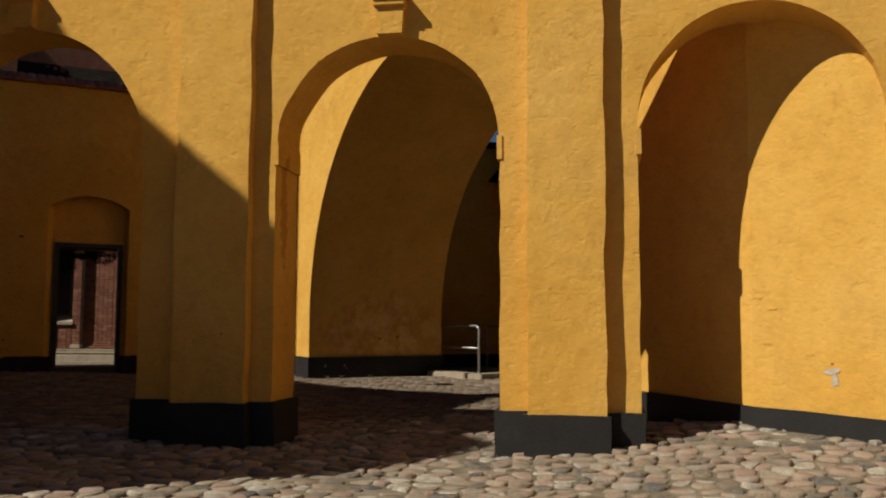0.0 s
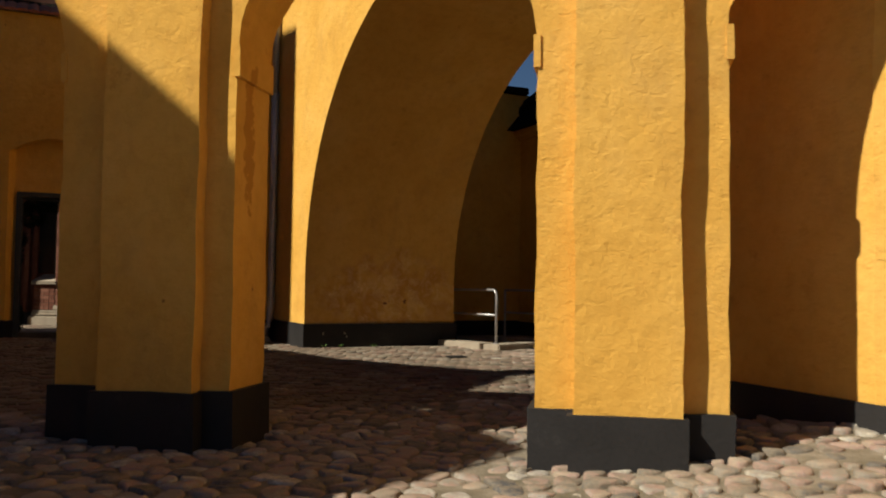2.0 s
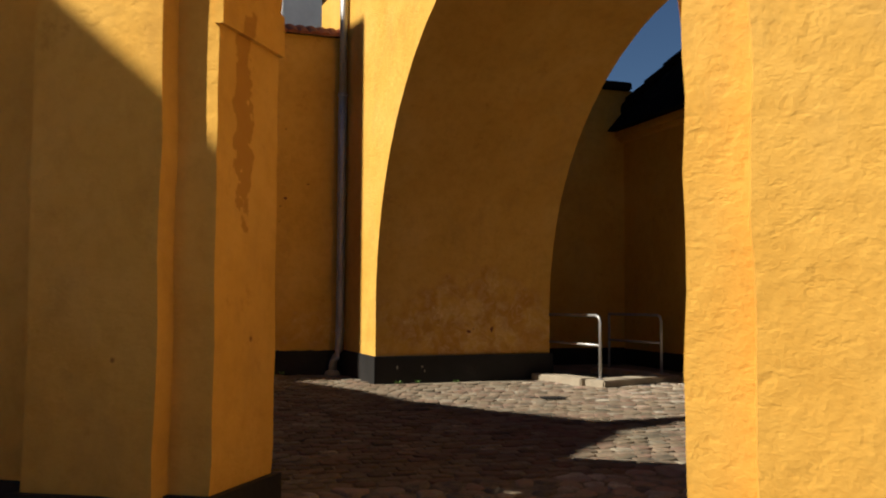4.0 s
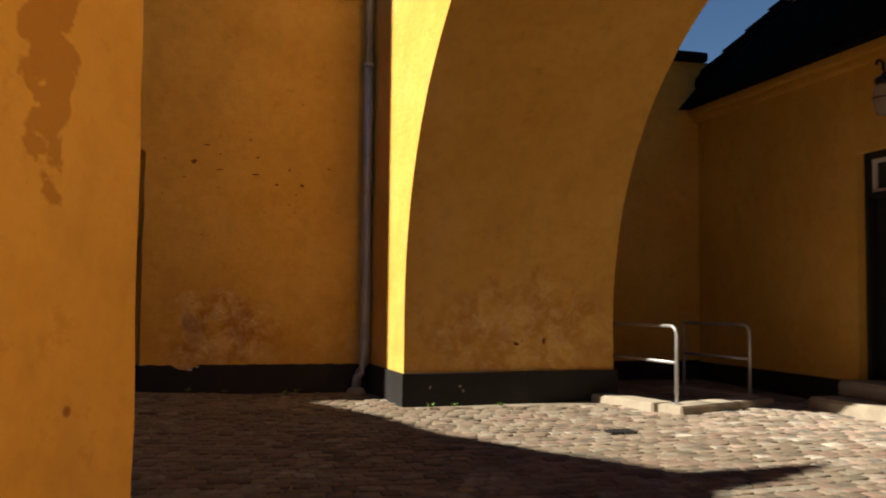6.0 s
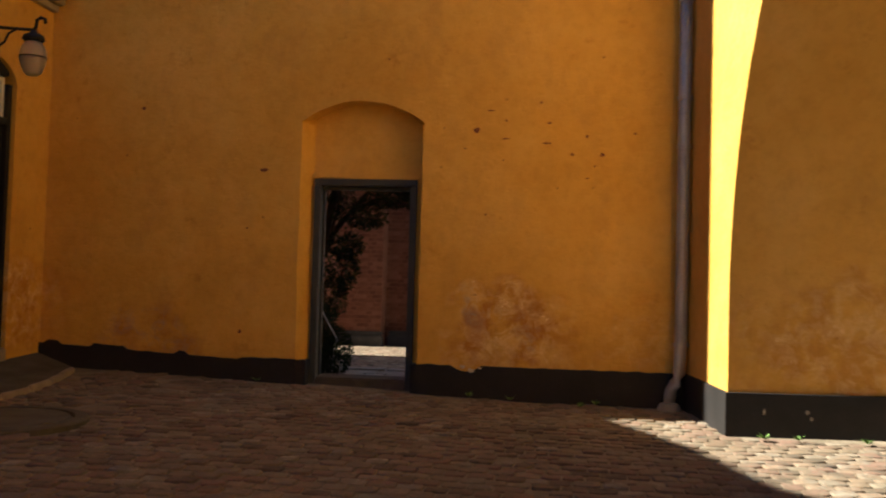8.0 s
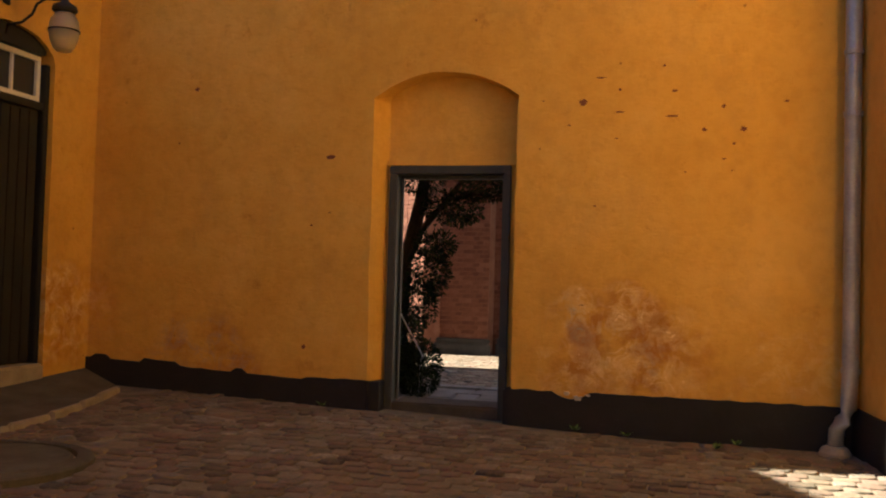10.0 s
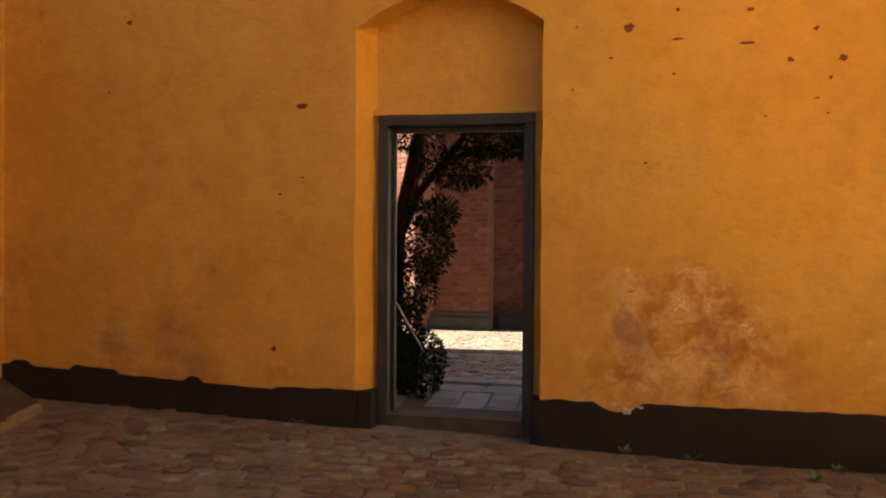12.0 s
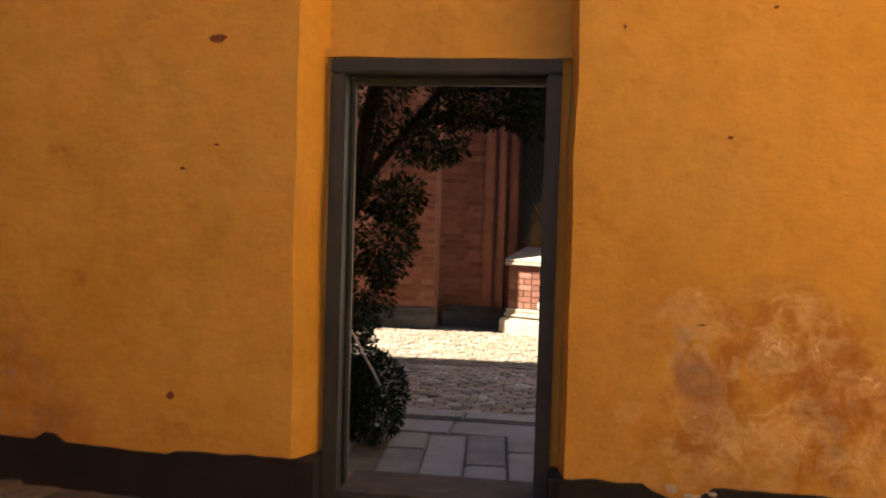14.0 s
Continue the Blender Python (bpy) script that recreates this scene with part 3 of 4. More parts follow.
box(bm, (5.42, 0.36, 0.3), (20.3, 7.2, EAVE), LM)
part("house_core", bm, OCHRE, house_w)
bm = bmesh.new()
for z0, z1, d in ((EAVE - 0.10, EAVE - 0.03, -0.06), (EAVE - 0.03, EAVE + 0.06, -0.13), (EAVE + 0.06, EAVE + 0.10, -0.18)):
    box(bm, (5.40, d, z0), (15.74, 0.3, z1), LM, 0.01)
part("cornice", bm, GRANITE, house_w, "grey moulded cornice under the eaves")
# unseen roof, its ridge height and north end set by the shade wanted
RIDGE_X, RIDGE_Z = -5.5, 9.82
bm = bmesh.new()
prof = [(LX + 0.25, EAVE + 0.06), (RIDGE_X, RIDGE_Z), (2 * RIDGE_X - LX - 0.25, EAVE + 0.06)]
a = [bm.verts.new((x, 5.82 if z > 5 else 5.40, z)) for x, z in prof]
b = [bm.verts.new((x, 20.3, z)) for x, z in prof]
bm.faces.new(a)
bm.faces.new(b[::-1])
for i in range(3):
    j = (i + 1) % 3
    bm.faces.new((a[i], a[j], b[j], b[i]))
part("roof", bm, DARKROOF, house_w, "unseen steep dark roof added to cast shade")
# unseen curved gable with a finial, added on the ridge to shape its ground shadow
bm = bmesh.new()
gp = [(7.6, 9.7), (8.0, 10.15), (8.5, 10.7), (9.0, 11.3), (9.30, 11.6), (9.42, 12.1), (9.86, 12.95), (9.82, 12.2), (9.86, 11.65), (10.3, 11.4), (10.77, 11.1), (11.3, 10.8), (11.91, 10.47), (13.0, 10.2), (14.4, 9.6)]
VM = Matrix(((0, -1, 0, RIDGE_X), (1, 0, 0, 0), (0, 0, 1, 0), (0, 0, 0, 1)))
prism(bm, (gp, -0.15), (gp, 0.15), VM)
part("shade_gable", bm, OCHRE, house_w)
# unseen tall block, added to shade the yard's north end and the lane
tower = empty("tower", "unseen brick block added to shade the yard and lane", "tower", kind="structure", at=(-7.5, 18, 0.5))
bm = bmesh.new()
box(bm, (-9.5, 14.22, 0.3), (-5.5, 20.4, 15.5), None, 0.03)
part("tower_wall", bm, BRICK, tower).matrix_parent_inverse = Matrix.Translation((7.5, -18, -0.5))
# the boarded door with its light above
hd = empty("door_2", "black boarded double door under a white-barred top light", "door", kind="structure", at=(LX - 0.2, 14.6, 0.95))


def at_hd(ob):
    ob.matrix_parent_inverse = Matrix.Translation((-(LX - 0.2), -14.6, -0.95))
    return ob


for y0 in (14.10, 14.585):
    at_hd(slabbox("door_leaf", (y0, 0.08, 1.08), (y0 + 0.48, 0.13, 3.22), BLACKWOOD, hd, m=LM))
    for k in range(4):
        at_hd(slabbox("board", (y0 + 0.02 + 0.112 * k, 0.065, 1.10), (y0 + 0.02 + 0.112 * k + 0.104, 0.078, 3.20), BLACKWOOD, hd, m=LM, bevel=0.004))
for lo3, hi3 in (((14.03, 0.04, 0.95), (14.09, 0.16, 3.86)), ((15.085, 0.04, 0.95), (15.145, 0.16, 3.62)), ((14.09, 0.04, 3.22), (15.085, 0.16, 3.285)), ((14.09, 0.04, 3.69), (15.085, 0.16, 3.86))):
    at_hd(slabbox("door_frame", lo3, hi3, BLACKWOOD, hd, m=LM))
wf = at_hd(slabbox("top_light", (14.10, 0.12, 3.29), (15.07, 0.125, 3.68), PANE, hd, "dark panes behind white bars", m=LM, bevel=0))
for lo3, hi3 in (((14.09, 0.085, 3.285), (15.08, 0.118, 3.335)), ((14.09, 0.085, 3.64), (15.08, 0.118, 3.685)), ((14.09, 0.085, 3.335), (14.135, 0.118, 3.64)), ((15.035, 0.085, 3.335), (15.08, 0.118, 3.64)),
                 ((14.41, 0.09, 3.335), (14.435, 0.117, 3.64)), ((14.735, 0.09, 3.335), (14.76, 0.117, 3.64))):
    slabbox("glazing_bar", lo3, hi3, WHITEPAINT, wf, m=LM, bevel=0.004)
at_hd(slabbox("doorstep", (14.03, -0.03, 0.85), (15.14, 0.16, 1.07), GRANITE, hd, "worn grey stone doorstep", m=LM, bevel=0.02))
# concrete apron in front of the step
bm = bmesh.new()
pts = [(-2.12, 15.73), (-1.55, 15.42), (-1.25, 14.3), (-1.2, 13.2), (-2.12, 12.6)]
t_ = [bm.verts.new((x, y, 0.98 if x < -2.1 and y > 13 else ground_z(x, y) + 0.03)) for x, y in pts]
b_ = [bm.verts.new((x, y, ground_z(x, y) - 0.1)) for x, y in pts]
bm.faces.new(t_)
for i in range(5):
    j = (i + 1) % 5
    bm.faces.new((t_[i], b_[i], b_[j], t_[j]))
apron = part("apron", bm, MOSSY)
tagged(apron, "worn grey concrete apron before the black door", "apron", kind="structure")
for x0, y0, x1, y1 in ((-1.57, 15.42, -1.42, 14.95), (-1.42, 14.93, -1.33, 14.60), (-1.33, 14.58, -1.23, 14.12), (-1.23, 14.10, -1.19, 13.66), (-1.19, 13.64, -1.17, 13.22)):
    run, way = math.hypot(x1 - x0, y1 - y0), math.atan2(y1 - y0, x1 - x0)
    m = Matrix.Translation((x0, y0, ground_z(x0, y0))) @ Matrix.Rotation(way, 4, "Z")
    slabbox("edge_stone", (0, -0.025, -0.1), (run, 0.03, 0.034), GRANITE, apron, "pale worn edging stone", m=m, bevel=0.012)
mc = empty("manhole_cover", "round grey concrete cover set among the stones", "manhole cover", at=(-0.75, 12.9, ground_z(-0.75, 12.9)))
bm = bmesh.new()
lathe(bm, [(0.50, -0.05), (0.50, 0.004), (0.485, 0.016), (0.0001, 0.024)], (0, 0, 0), 32)
part("cover", bm, MOSSY, mc)
bm = bmesh.new()
lathe(bm, [(0.62, -0.05), (0.62, 0.002), (0.60, 0.014), (0.525, 0.016), (0.52, -0.05)], (0, 0, 0), 32)
part("rim", bm, MOSSY, mc, "raised stone rim")


def wall_lantern(m):
    """A wall lantern on an iron bracket; local +x out of the wall, hung from the arm's tip."""
    root = empty("wall_lantern", "frosted glass wall lantern on a black iron bracket", "lantern", "wall lanterns")
    bm = bmesh.new()
    box(bm, (0, -0.045, -0.06), (0.03, 0.045, 0.06), None, 0.008)
    part("wall_plate", bm, IRON, root)
    bm = bmesh.new()
    tube(bm, [(0.02, 0, 0), (0.30, 0, 0.0), (0.46, 0, 0.0), (0.485, 0, 0.03), (0.49, 0, 0.09), (0.52, 0, 0.12), (0.56, 0, 0.11), (0.565, 0, 0.07)], 0.016, 8)
    part("arm", bm, IRON, root, smooth=True)
    bm = bmesh.new()
    tube(bm, [(0.02, 0, -0.30), (0.03, 0, -0.225), (0.14, 0, -0.20), (0.22, 0, -0.13), (0.25, 0, -0.05), (0.31, 0, -0.01)], 0.011, 8)
    part("brace", bm, IRON, root, smooth=True)
    bm = bmesh.new()
    lathe(bm, [(0.02, 0.0), (0.04, -0.03), (0.09, -0.055), (0.10, -0.09), (0.075, -0.115)], (0.47, 0, 0), 18)
    part("hood", bm, IRON, root, smooth=True)
    bm = bmesh.new()
    lathe(bm, [(0.072, -0.115), (0.105, -0.17), (0.118, -0.25), (0.105, -0.33), (0.08, -0.395), (0.055, -0.42)], (0.47, 0, 0), 20)
    g = part("glass", bm, LAMPGLASS, root, "ribbed frosted glass bowl", smooth=True)
    bm = bmesh.new()
    lathe(bm, [(0.117, -0.262), (0.123, -0.262), (0.123, -0.252), (0.117, -0.252)], (0.47, 0, 0), 20)
    part("band", bm, IRON, g)
    root.matrix_world = m
    return root


lantern = wall_lantern(pose(LX, 14.52, 4.03, 0, 0, 18))

# ---- downpipe in the corner ----
dp = empty("downpipe", "weathered zinc downpipe in the corner of the walls", "downpipe", at=(4.29, 15.62, 0.7))
PX, PY = 4.33, 15.60


def at_dp(ob):
    ob.matrix_parent_inverse = Matrix.Translation((-4.29, -15.62, -0.7))
    return ob


bm = bmesh.new()
tube(bm, [(PX, PY, 6.6), (PX, PY, 4.55)], 0.052, 14)
at_dp(part("pipe", bm, ZINC, dp, smooth=True))
bm = bmesh.new()
tube(bm, [(PX, PY, 4.56), (PX, PY + 0.005, 3.2), (PX, PY, 1.28), (PX - 0.01, PY, 1.02), (PX - 0.05, PY - 0.01, 0.93), (PX - 0.09, PY - 0.01, 0.86), (PX - 0.10, PY - 0.01, 0.70)], [0.058, 0.058, 0.058, 0.058, 0.058, 0.056, 0.058], 14)
at_dp(part("pipe", bm, ZINC, dp, smooth=True))
for z in (4.55, 3.62, 3.16, 1.29):
    bm = bmesh.new()
    tube(bm, [(PX, PY, z - 0.018), (PX, PY, z + 0.018)], 0.068, 14)
    at_dp(part("clip", bm, ZINC, dp))
bm = bmesh.new()
lathe(bm, [(0.11, 0.66), (0.11, 0.70), (0.09, 0.735), (0.062, 0.75)], (PX - 0.10, PY - 0.01, 0), 16)
at_dp(part("shoe", bm, GRANITE, dp, "pale mortar collar"))

# ---- beyond the gate: house with a black door, cellar well and rails ----
RX = 9.4
house_e = empty("house_2", "shaded ochre house with a dark hipped tile roof", "house", kind="structure")
RM = Matrix(((0, 1, 0, RX), (1, 0, 0, 0), (0, 0, 1, 0), (0, 0, 0, 1)))       # (y along, depth into the house, z)
bm = bmesh.new()
o = wavy([(2.0, 0.2), (12.35, 0.2), (12.35, 3.44), (13.49, 3.44), (13.49, 0.2), (16.9, 0.2), (16.9, 4.55), (2.0, 4.55)], 0.3, 0.008, 12)
prism(bm, (o, 0.0), (o, 0.4), RM)
part("house_wall", bm, OCHRE, house_e)
bm = bmesh.new()
box(bm, (2.0, 0.41, 0.2), (16.9, 5.5, 4.55), RM)
part("house_core", bm, OCHRE, house_e)
bm = bmesh.new()
for y0, y1 in ((2.0, 12.33), (13.51, 16.85)):
    box(bm, (y0, -0.03, 0.3), (y1, 0.05, 0.93), RM, 0.01)
part("plinth", bm, TAR, house_e)
bm = bmesh.new()
for z0, z1, d in ((4.38, 4.46, -0.08), (4.46, 4.56, -0.16)):
    box(bm, (2.0, d, z0), (16.9, 0.2, z1), RM, 0.012)
part("cornice", bm, OCHRE, house_e)
bm = bmesh.new()
ea, ez = -0.32, 4.56
v = [bm.verts.new(RM @ Vector(p)) for p in ((2, ea, ez), (17.2, ea, ez), (17.2, 6.0, ez), (2, 6.0, ez), (2, 2.9, 8.3), (13.6, 2.9, 8.3))]
for f in ((0, 1, 5, 4), (1, 2, 5), (2, 3, 4, 5), (3, 0, 4), (0, 3, 2, 1)):
    bm.faces.new([v[i] for i in f])
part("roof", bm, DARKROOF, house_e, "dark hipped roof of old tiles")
for k in range(15):      # stepped ridge tiles along the hip
    f0, f1 = k / 15, (k + 1) / 15
    p0 = RM @ Vector((17.2 - 3.6 * f0, ea + 3.22 * f0, ez + 3.74 * f0))
    p1 = RM @ Vector((17.2 - 3.6 * f1, ea + 3.22 * f1, ez + 3.74 * f1))
    bm = bmesh.new()
    tube(bm, [p0, p1], [0.13, 0.10], 8)
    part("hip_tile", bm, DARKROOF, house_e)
ed = empty("door_3", "black panelled door with white-barred top light", "door", kind="structure", at=(RX + 0.2, 12.88, 0.95))


def at_ed(ob):
    ob.matrix_parent_inverse = Matrix.Translation((-(RX + 0.2), -12.88, -0.95))
    return ob


at_ed(slabbox("door_leaf", (12.42, 0.2, 0.95), (13.42, 0.25, 2.93), BLACKWOOD, ed, m=RM))
for y0, y1, z0, z1 in ((12.35, 12.42, 0.95, 3.44), (13.42, 13.49, 0.95, 3.44), (12.42, 13.42, 3.36, 3.44), (12.42, 13.42, 2.93, 2.99)):
    at_ed(slabbox("door_frame", (y0, 0.10, z0), (y1, 0.26, z1), BLACKWOOD, ed, m=RM))
tl = at_ed(slabbox("top_light", (12.44, 0.2, 2.99), (13.40, 0.205, 3.36), PANE, ed, "dark panes behind white bars", m=RM, bevel=0))
for lo3, hi3 in (((12.42, 0.15, 2.985), (13.425, 0.195, 3.03)), ((12.42, 0.15, 3.32), (13.425, 0.195, 3.365)), ((12.42, 0.15, 3.03), (12.465, 0.195, 3.32)), ((13.38, 0.15, 3.03), (13.425, 0.195, 3.32)), ((12.74, 0.155, 3.03), (12.765, 0.193, 3.32)), ((13.03, 0.155, 3.03), (13.055, 0.193, 3.32))):
    slabbox("glazing_bar", lo3, hi3, WHITEPAINT, tl, m=RM, bevel=0.004)
steps = empty("stone_steps", "two pale stone steps below the black door", "steps", at=(9.2, 12.9, 0.6))
for lo3, hi3 in (((8.78, 12.2, 0.5), (9.42, 13.55, 0.78)), ((9.12, 12.25, 0.78), (9.62, 13.5, 0.95))):
    ob = slabbox("step", lo3, hi3, GRANITE, steps, bevel=0.025)
    ob.matrix_parent_inverse = Matrix.Translation((-9.2, -12.9, -0.6))
lantern_2 = copy_thing(lantern, pose(RX, 12.5, 4.06, 0, 0, 180))
# back wall of the court beyond the gate
bm = bmesh.new()
o = wavy([(5.9, 0.2), (9.6, 0.2), (9.6, 5.27), (9.0, 5.32), (5.9, 5.4)], 0.3, 0.01, 6)
prism(bm, (o, 16.75), (o, 17.2), Matrix.Identity(4))
bw = part("wall_court", bm, OCHRE)
tagged(bw, "shaded ochre wall closing the court beyond", "wall", kind="structure")
bm = bmesh.new()
box(bm, (5.9, 16.70, 0.3), (9.38, 16.76, 0.95), None, 0.01)
part("plinth", bm, TAR, bw)
bm = bmesh.new()
box(bm, (5.9, 16.62, 5.27), (9.5, 17.3, 5.40), None, 0.02)
part("coping", bm, DARKROOF, bw)

cellar = empty("cellar_kerb", "pale stone kerb round a cellar stair well", "kerb", at=(7.8, 14.2, 0.66))
for lo3, hi3, turn, at in (((-0.08, -0.16, -0.1), (1.48, 0.16, 0.075), 21, (7.12, 13.42)), ((-0.16, 0.0, -0.1), (0.14, 1.0, 0.085), 14, (7.08, 13.55)), ((-0.14, 0.0, -0.1), (0.14, 1.3, 0.085), 14, (8.42, 14.02))):
    ob = slabbox("kerb_stone", lo3, hi3, GRANITE, cellar, m=pose(at[0], at[1], 0.66, 0, 0, turn), bevel=0.015)
    ob.matrix_parent_inverse = Matrix.Translation((-7.8, -14.2, -0.66))


def rail(base, far, h, second):
    r = empty("handrail", "galvanised steel tube handrail on a stone kerb", "handrail", "cellar handrails", at=base)
    bx, by, bz = base
    d = Vector((far[0] - bx, far[1] - by, 0))
    u = d.normalized()
    inv = Matrix.Translation((-bx, -by, -bz))
    bm = bmesh.new()
    tube(bm, [(bx, by, bz), (bx, by, bz + h - 0.08), Vector((bx, by, bz + h - 0.025)) + u * 0.02, Vector((bx, by, bz + h)) + u * 0.08, Vector((bx, by, bz + h)) + d], 0.019, 10)
    part("top_rail", bm, STEEL, r, smooth=True).matrix_parent_inverse = inv
    bm = bmesh.new()
    tube(bm, [(bx, by, bz + h * 0.53), Vector((bx, by, bz + h * 0.53)) + d], 0.017, 10)
    part("middle_rail", bm, STEEL, r, smooth=True).matrix_parent_inverse = inv
    if second:
        bm = bmesh.new()
        tube(bm, [Vector((bx, by, bz - 0.2)) + d, Vector((bx, by, bz + h)) + d], 0.019, 10)
        part("post", bm, STEEL, r, smooth=True).matrix_parent_inverse = inv
    bm = bmesh.new()
    lathe(bm, [(0.05, 0.0), (0.05, 0.012), (0.022, 0.016)], (bx, by, bz), 12)
    part("foot_plate", bm, STEEL, r).matrix_parent_inverse = inv
    return r


rail((7.16, 13.44, 0.735), (7.06, 14.7, 0.7), 0.79, False)
rail((8.33, 13.92, 0.735), (8.2, 15.1, 0.7), 0.79, True)
grate = empty("drain_grate", "rusty iron drain grate among the stones", "drain", at=(5.98, 12.3, ground_z(5.98, 12.3)))
for k in range(6):
    bm = bmesh.new()
    box(bm, (-0.12 + 0.042 * k, -0.09, 0.0), (-0.10 + 0.042 * k, 0.09, 0.02), None, 0.004)
    part("bar", bm, IRON, grate)

# ---- walls that close the place behind the start ----
bm = bmesh.new()
box(bm, (-14, -9.4, 0), (14, -9, 3.0), None, 0.05)
cw = part("wall_south", bm, OCHRE)
tagged(cw, "ochre limewashed wall closing the forecourt", "wall", kind="structure")
bm = bmesh.new()
box(bm, (10.0, -9.0, 0), (10.4, 2.0, 2.6), None, 0.05)
cw = part("wall_east", bm, OCHRE)
tagged(cw, "ochre limewashed wall beside the forecourt", "wall", kind="structure")

# ---- through the doorway: flags, setts and the church ----
kerb = empty("kerb", "pale granite kerbstones across the church lane", "kerb", kind="structure", at=(0, 18.2, 0.6))
x, k = -4.0, 0
while x < 5.0:
    w_ = 0.62 + 0.23 * ((k * 5) % 3)
    ob = slabbox("kerb_stone", (x, 18.10, 0.55), (x + w_ - 0.012, 18.34, 0.712 + 0.004 * (k % 2)), KERBSTONE, kerb, bevel=0.014)
    ob.matrix_parent_inverse = Matrix.Translation((0, -18.2, -0.6))
    x += w_
    k += 1
flags = part("flag_bed", (lambda b: (box(b, (-1.5, 16.31, 0.55), (3.5, 18.08, 0.688)), b)[1])(bmesh.new()), EARTH)
tagged(flags, "flagstone path outside the doorway", "path", kind="structure")
FT = pose(1.0, 17.0, 0, 0, 0, 5)          # long narrow flags lie across the threshold, a plain border beyond them
for k in range(-6, 6):
    x0 = 0.245 * k + (0.0 if k > -2 else -0.2)
    cut = -0.12 + 0.3 * ((k * 7) % 3 - 1)
    for y0, y1 in ((-0.66, cut - 0.006), (cut + 0.006, 0.58)):
        slabbox("flagstone", (x0, y0, 0.6), (x0 + 0.233, y1, 0.712 + 0.004 * ((k * 7) % 3)), SLAB, flags, m=FT, bevel=0.010)
for k in range(6):
    slabbox("flagstone", (-1.4 + 0.82 * k, 17.66, 0.6), (-1.4 + 0.82 * k + 0.808, 18.02, 0.706), SLAB, flags, bevel=0.010)

CY = 24.0
church = empty("church", "old red brick church with pilasters and a latticed window", "church", kind="structure", at=(0, CY, 0.7))
CINV = Matrix.Translation((0, -CY, -0.7))


def ch(ob):
    ob.matrix_parent_inverse = CINV
    return ob


bm = bmesh.new()
box(bm, (-6, CY, 0.3), (-0.06, CY + 2, 9.0))
box(bm, (-0.06, CY + 0.5, 0.3), (6, CY + 2.5, 9.0))
ch(part("church_wall", bm, BRICK, church))
bm = bmesh.new()
box(bm, (-6, CY - 0.14, 0.4), (0.0, CY + 0.02, 0.80), None, 0.03)
box(bm, (-6, CY - 0.09, 0.80), (0.0, CY + 0.02, 0.87), None, 0.025)
box(bm, (0.0, CY + 0.36, 0.4), (1.6, CY + 0.52, 0.80), None, 0.03)
box(bm, (0.0, CY + 0.41, 0.80), (1.6, CY + 0.52, 0.87), None, 0.025)
ch(part("stone_base", bm, BASESTONE, church, "grey stone base course, darkened for its shade"))
BT = pose(0.98, CY - 0.10, 0, 0, 0, -28)


def courses(x0, x1, face, z0, z1, m):
    """Brick courses proud of a wall's face, as one joined mesh."""
    b = bmesh.new()
    row = 0
    while z0 + 0.078 * row + 0.066 <= z1:
        x, k = x0, row
        while x < x1 - 0.02:
            w_ = 0.108 if k % 2 else 0.225
            e = random.uniform(-0.004, 0.004)
            z_ = z0 + 0.078 * row
            box(b, (x, face - 0.012 + e, z_), (min(x + w_, x1), face + 0.03, z_ + 0.066), m)
            x += w_ + 0.012
            k += 1
        row += 1
    return b


bm = bmesh.new()
box(bm, (-0.10, -0.10, 0.4), (3.4, 0.9, 0.80), BT, 0.03)
box(bm, (-0.06, -0.06, 0.80), (3.4, 0.9, 0.88), BT, 0.03)
box(bm, (-0.03, -0.03, 0.88), (3.4, 0.9, 0.93), BT, 0.012)
ch(part("bay_foot", bm, GRANITE, church, "pale moulded stone foot"))
bm = bmesh.new()
box(bm, (0.0, 0.0, 0.93), (0.48, 0.5, 1.50), BT)
bu = ch(part("window_breast", bm, MORTAR, church, "sunlit brick breast below the window"))
for row in range(7):
    x, k = 0.0, row
    while x < 0.44:
        w_ = 0.108 if k % 2 else 0.225
        bm = bmesh.new()
        box(bm, (x, -0.012, 0.945 + 0.079 * row), (min(x + w_, 0.48), 0.03, 0.945 + 0.079 * row + 0.067), BT)
        part("brick", bm, BRICK_PART, bu)
        x += w_ + 0.012
        k += 1
bm = bmesh.new()
box(bm, (-0.06, -0.06, 1.50), (0.52, 0.6, 1.555), BT, 0.015)
prism(bm, ([(-0.05, 1.555), (0.50, 1.555), (0.50, 1.58), (-0.05, 1.58)], -0.05), ([(-0.05, 1.555), (0.50, 1.555), (0.50, 1.74), (-0.05, 1.74)], 0.5), BT)
ch(part("ledge", bm, GRANITE, church, "weathered sloping ledge below the window"))
bm = bmesh.new()
box(bm, (0.48, 0.01, 0.93), (0.67, 1.0, 7.5), BT)
pier = ch(part("pier", bm, MORTAR, church, "sunlit brick pier beside the window"))
part("brickwork", courses(0.48, 0.67, 0.01, 1.05, 7.4, BT), BRICK, pier)["kind"] = "stuff"
bm = bmesh.new()
box(bm, (0.45, -0.03, 0.935), (0.70, 0.2, 1.04), BT, 0.015)
part("pier_foot", bm, GRANITE, pier, "pale stone block under the pier")
bm = bmesh.new()
box(bm, (0.67, 0.19, 0.93), (3.4, 1.1, 7.5), BT)
bay = ch(part("bay_wall", bm, MORTAR, church, "broad sunlit wall of red brick"))
part("brickwork", courses(0.68, 3.35, 0.19, 1.06, 5.4, BT), BRICK, bay)["kind"] = "stuff"
bm = bmesh.new()
box(bm, (0.70, 0.10, 0.935), (3.4, 0.3, 1.0), BT, 0.02)
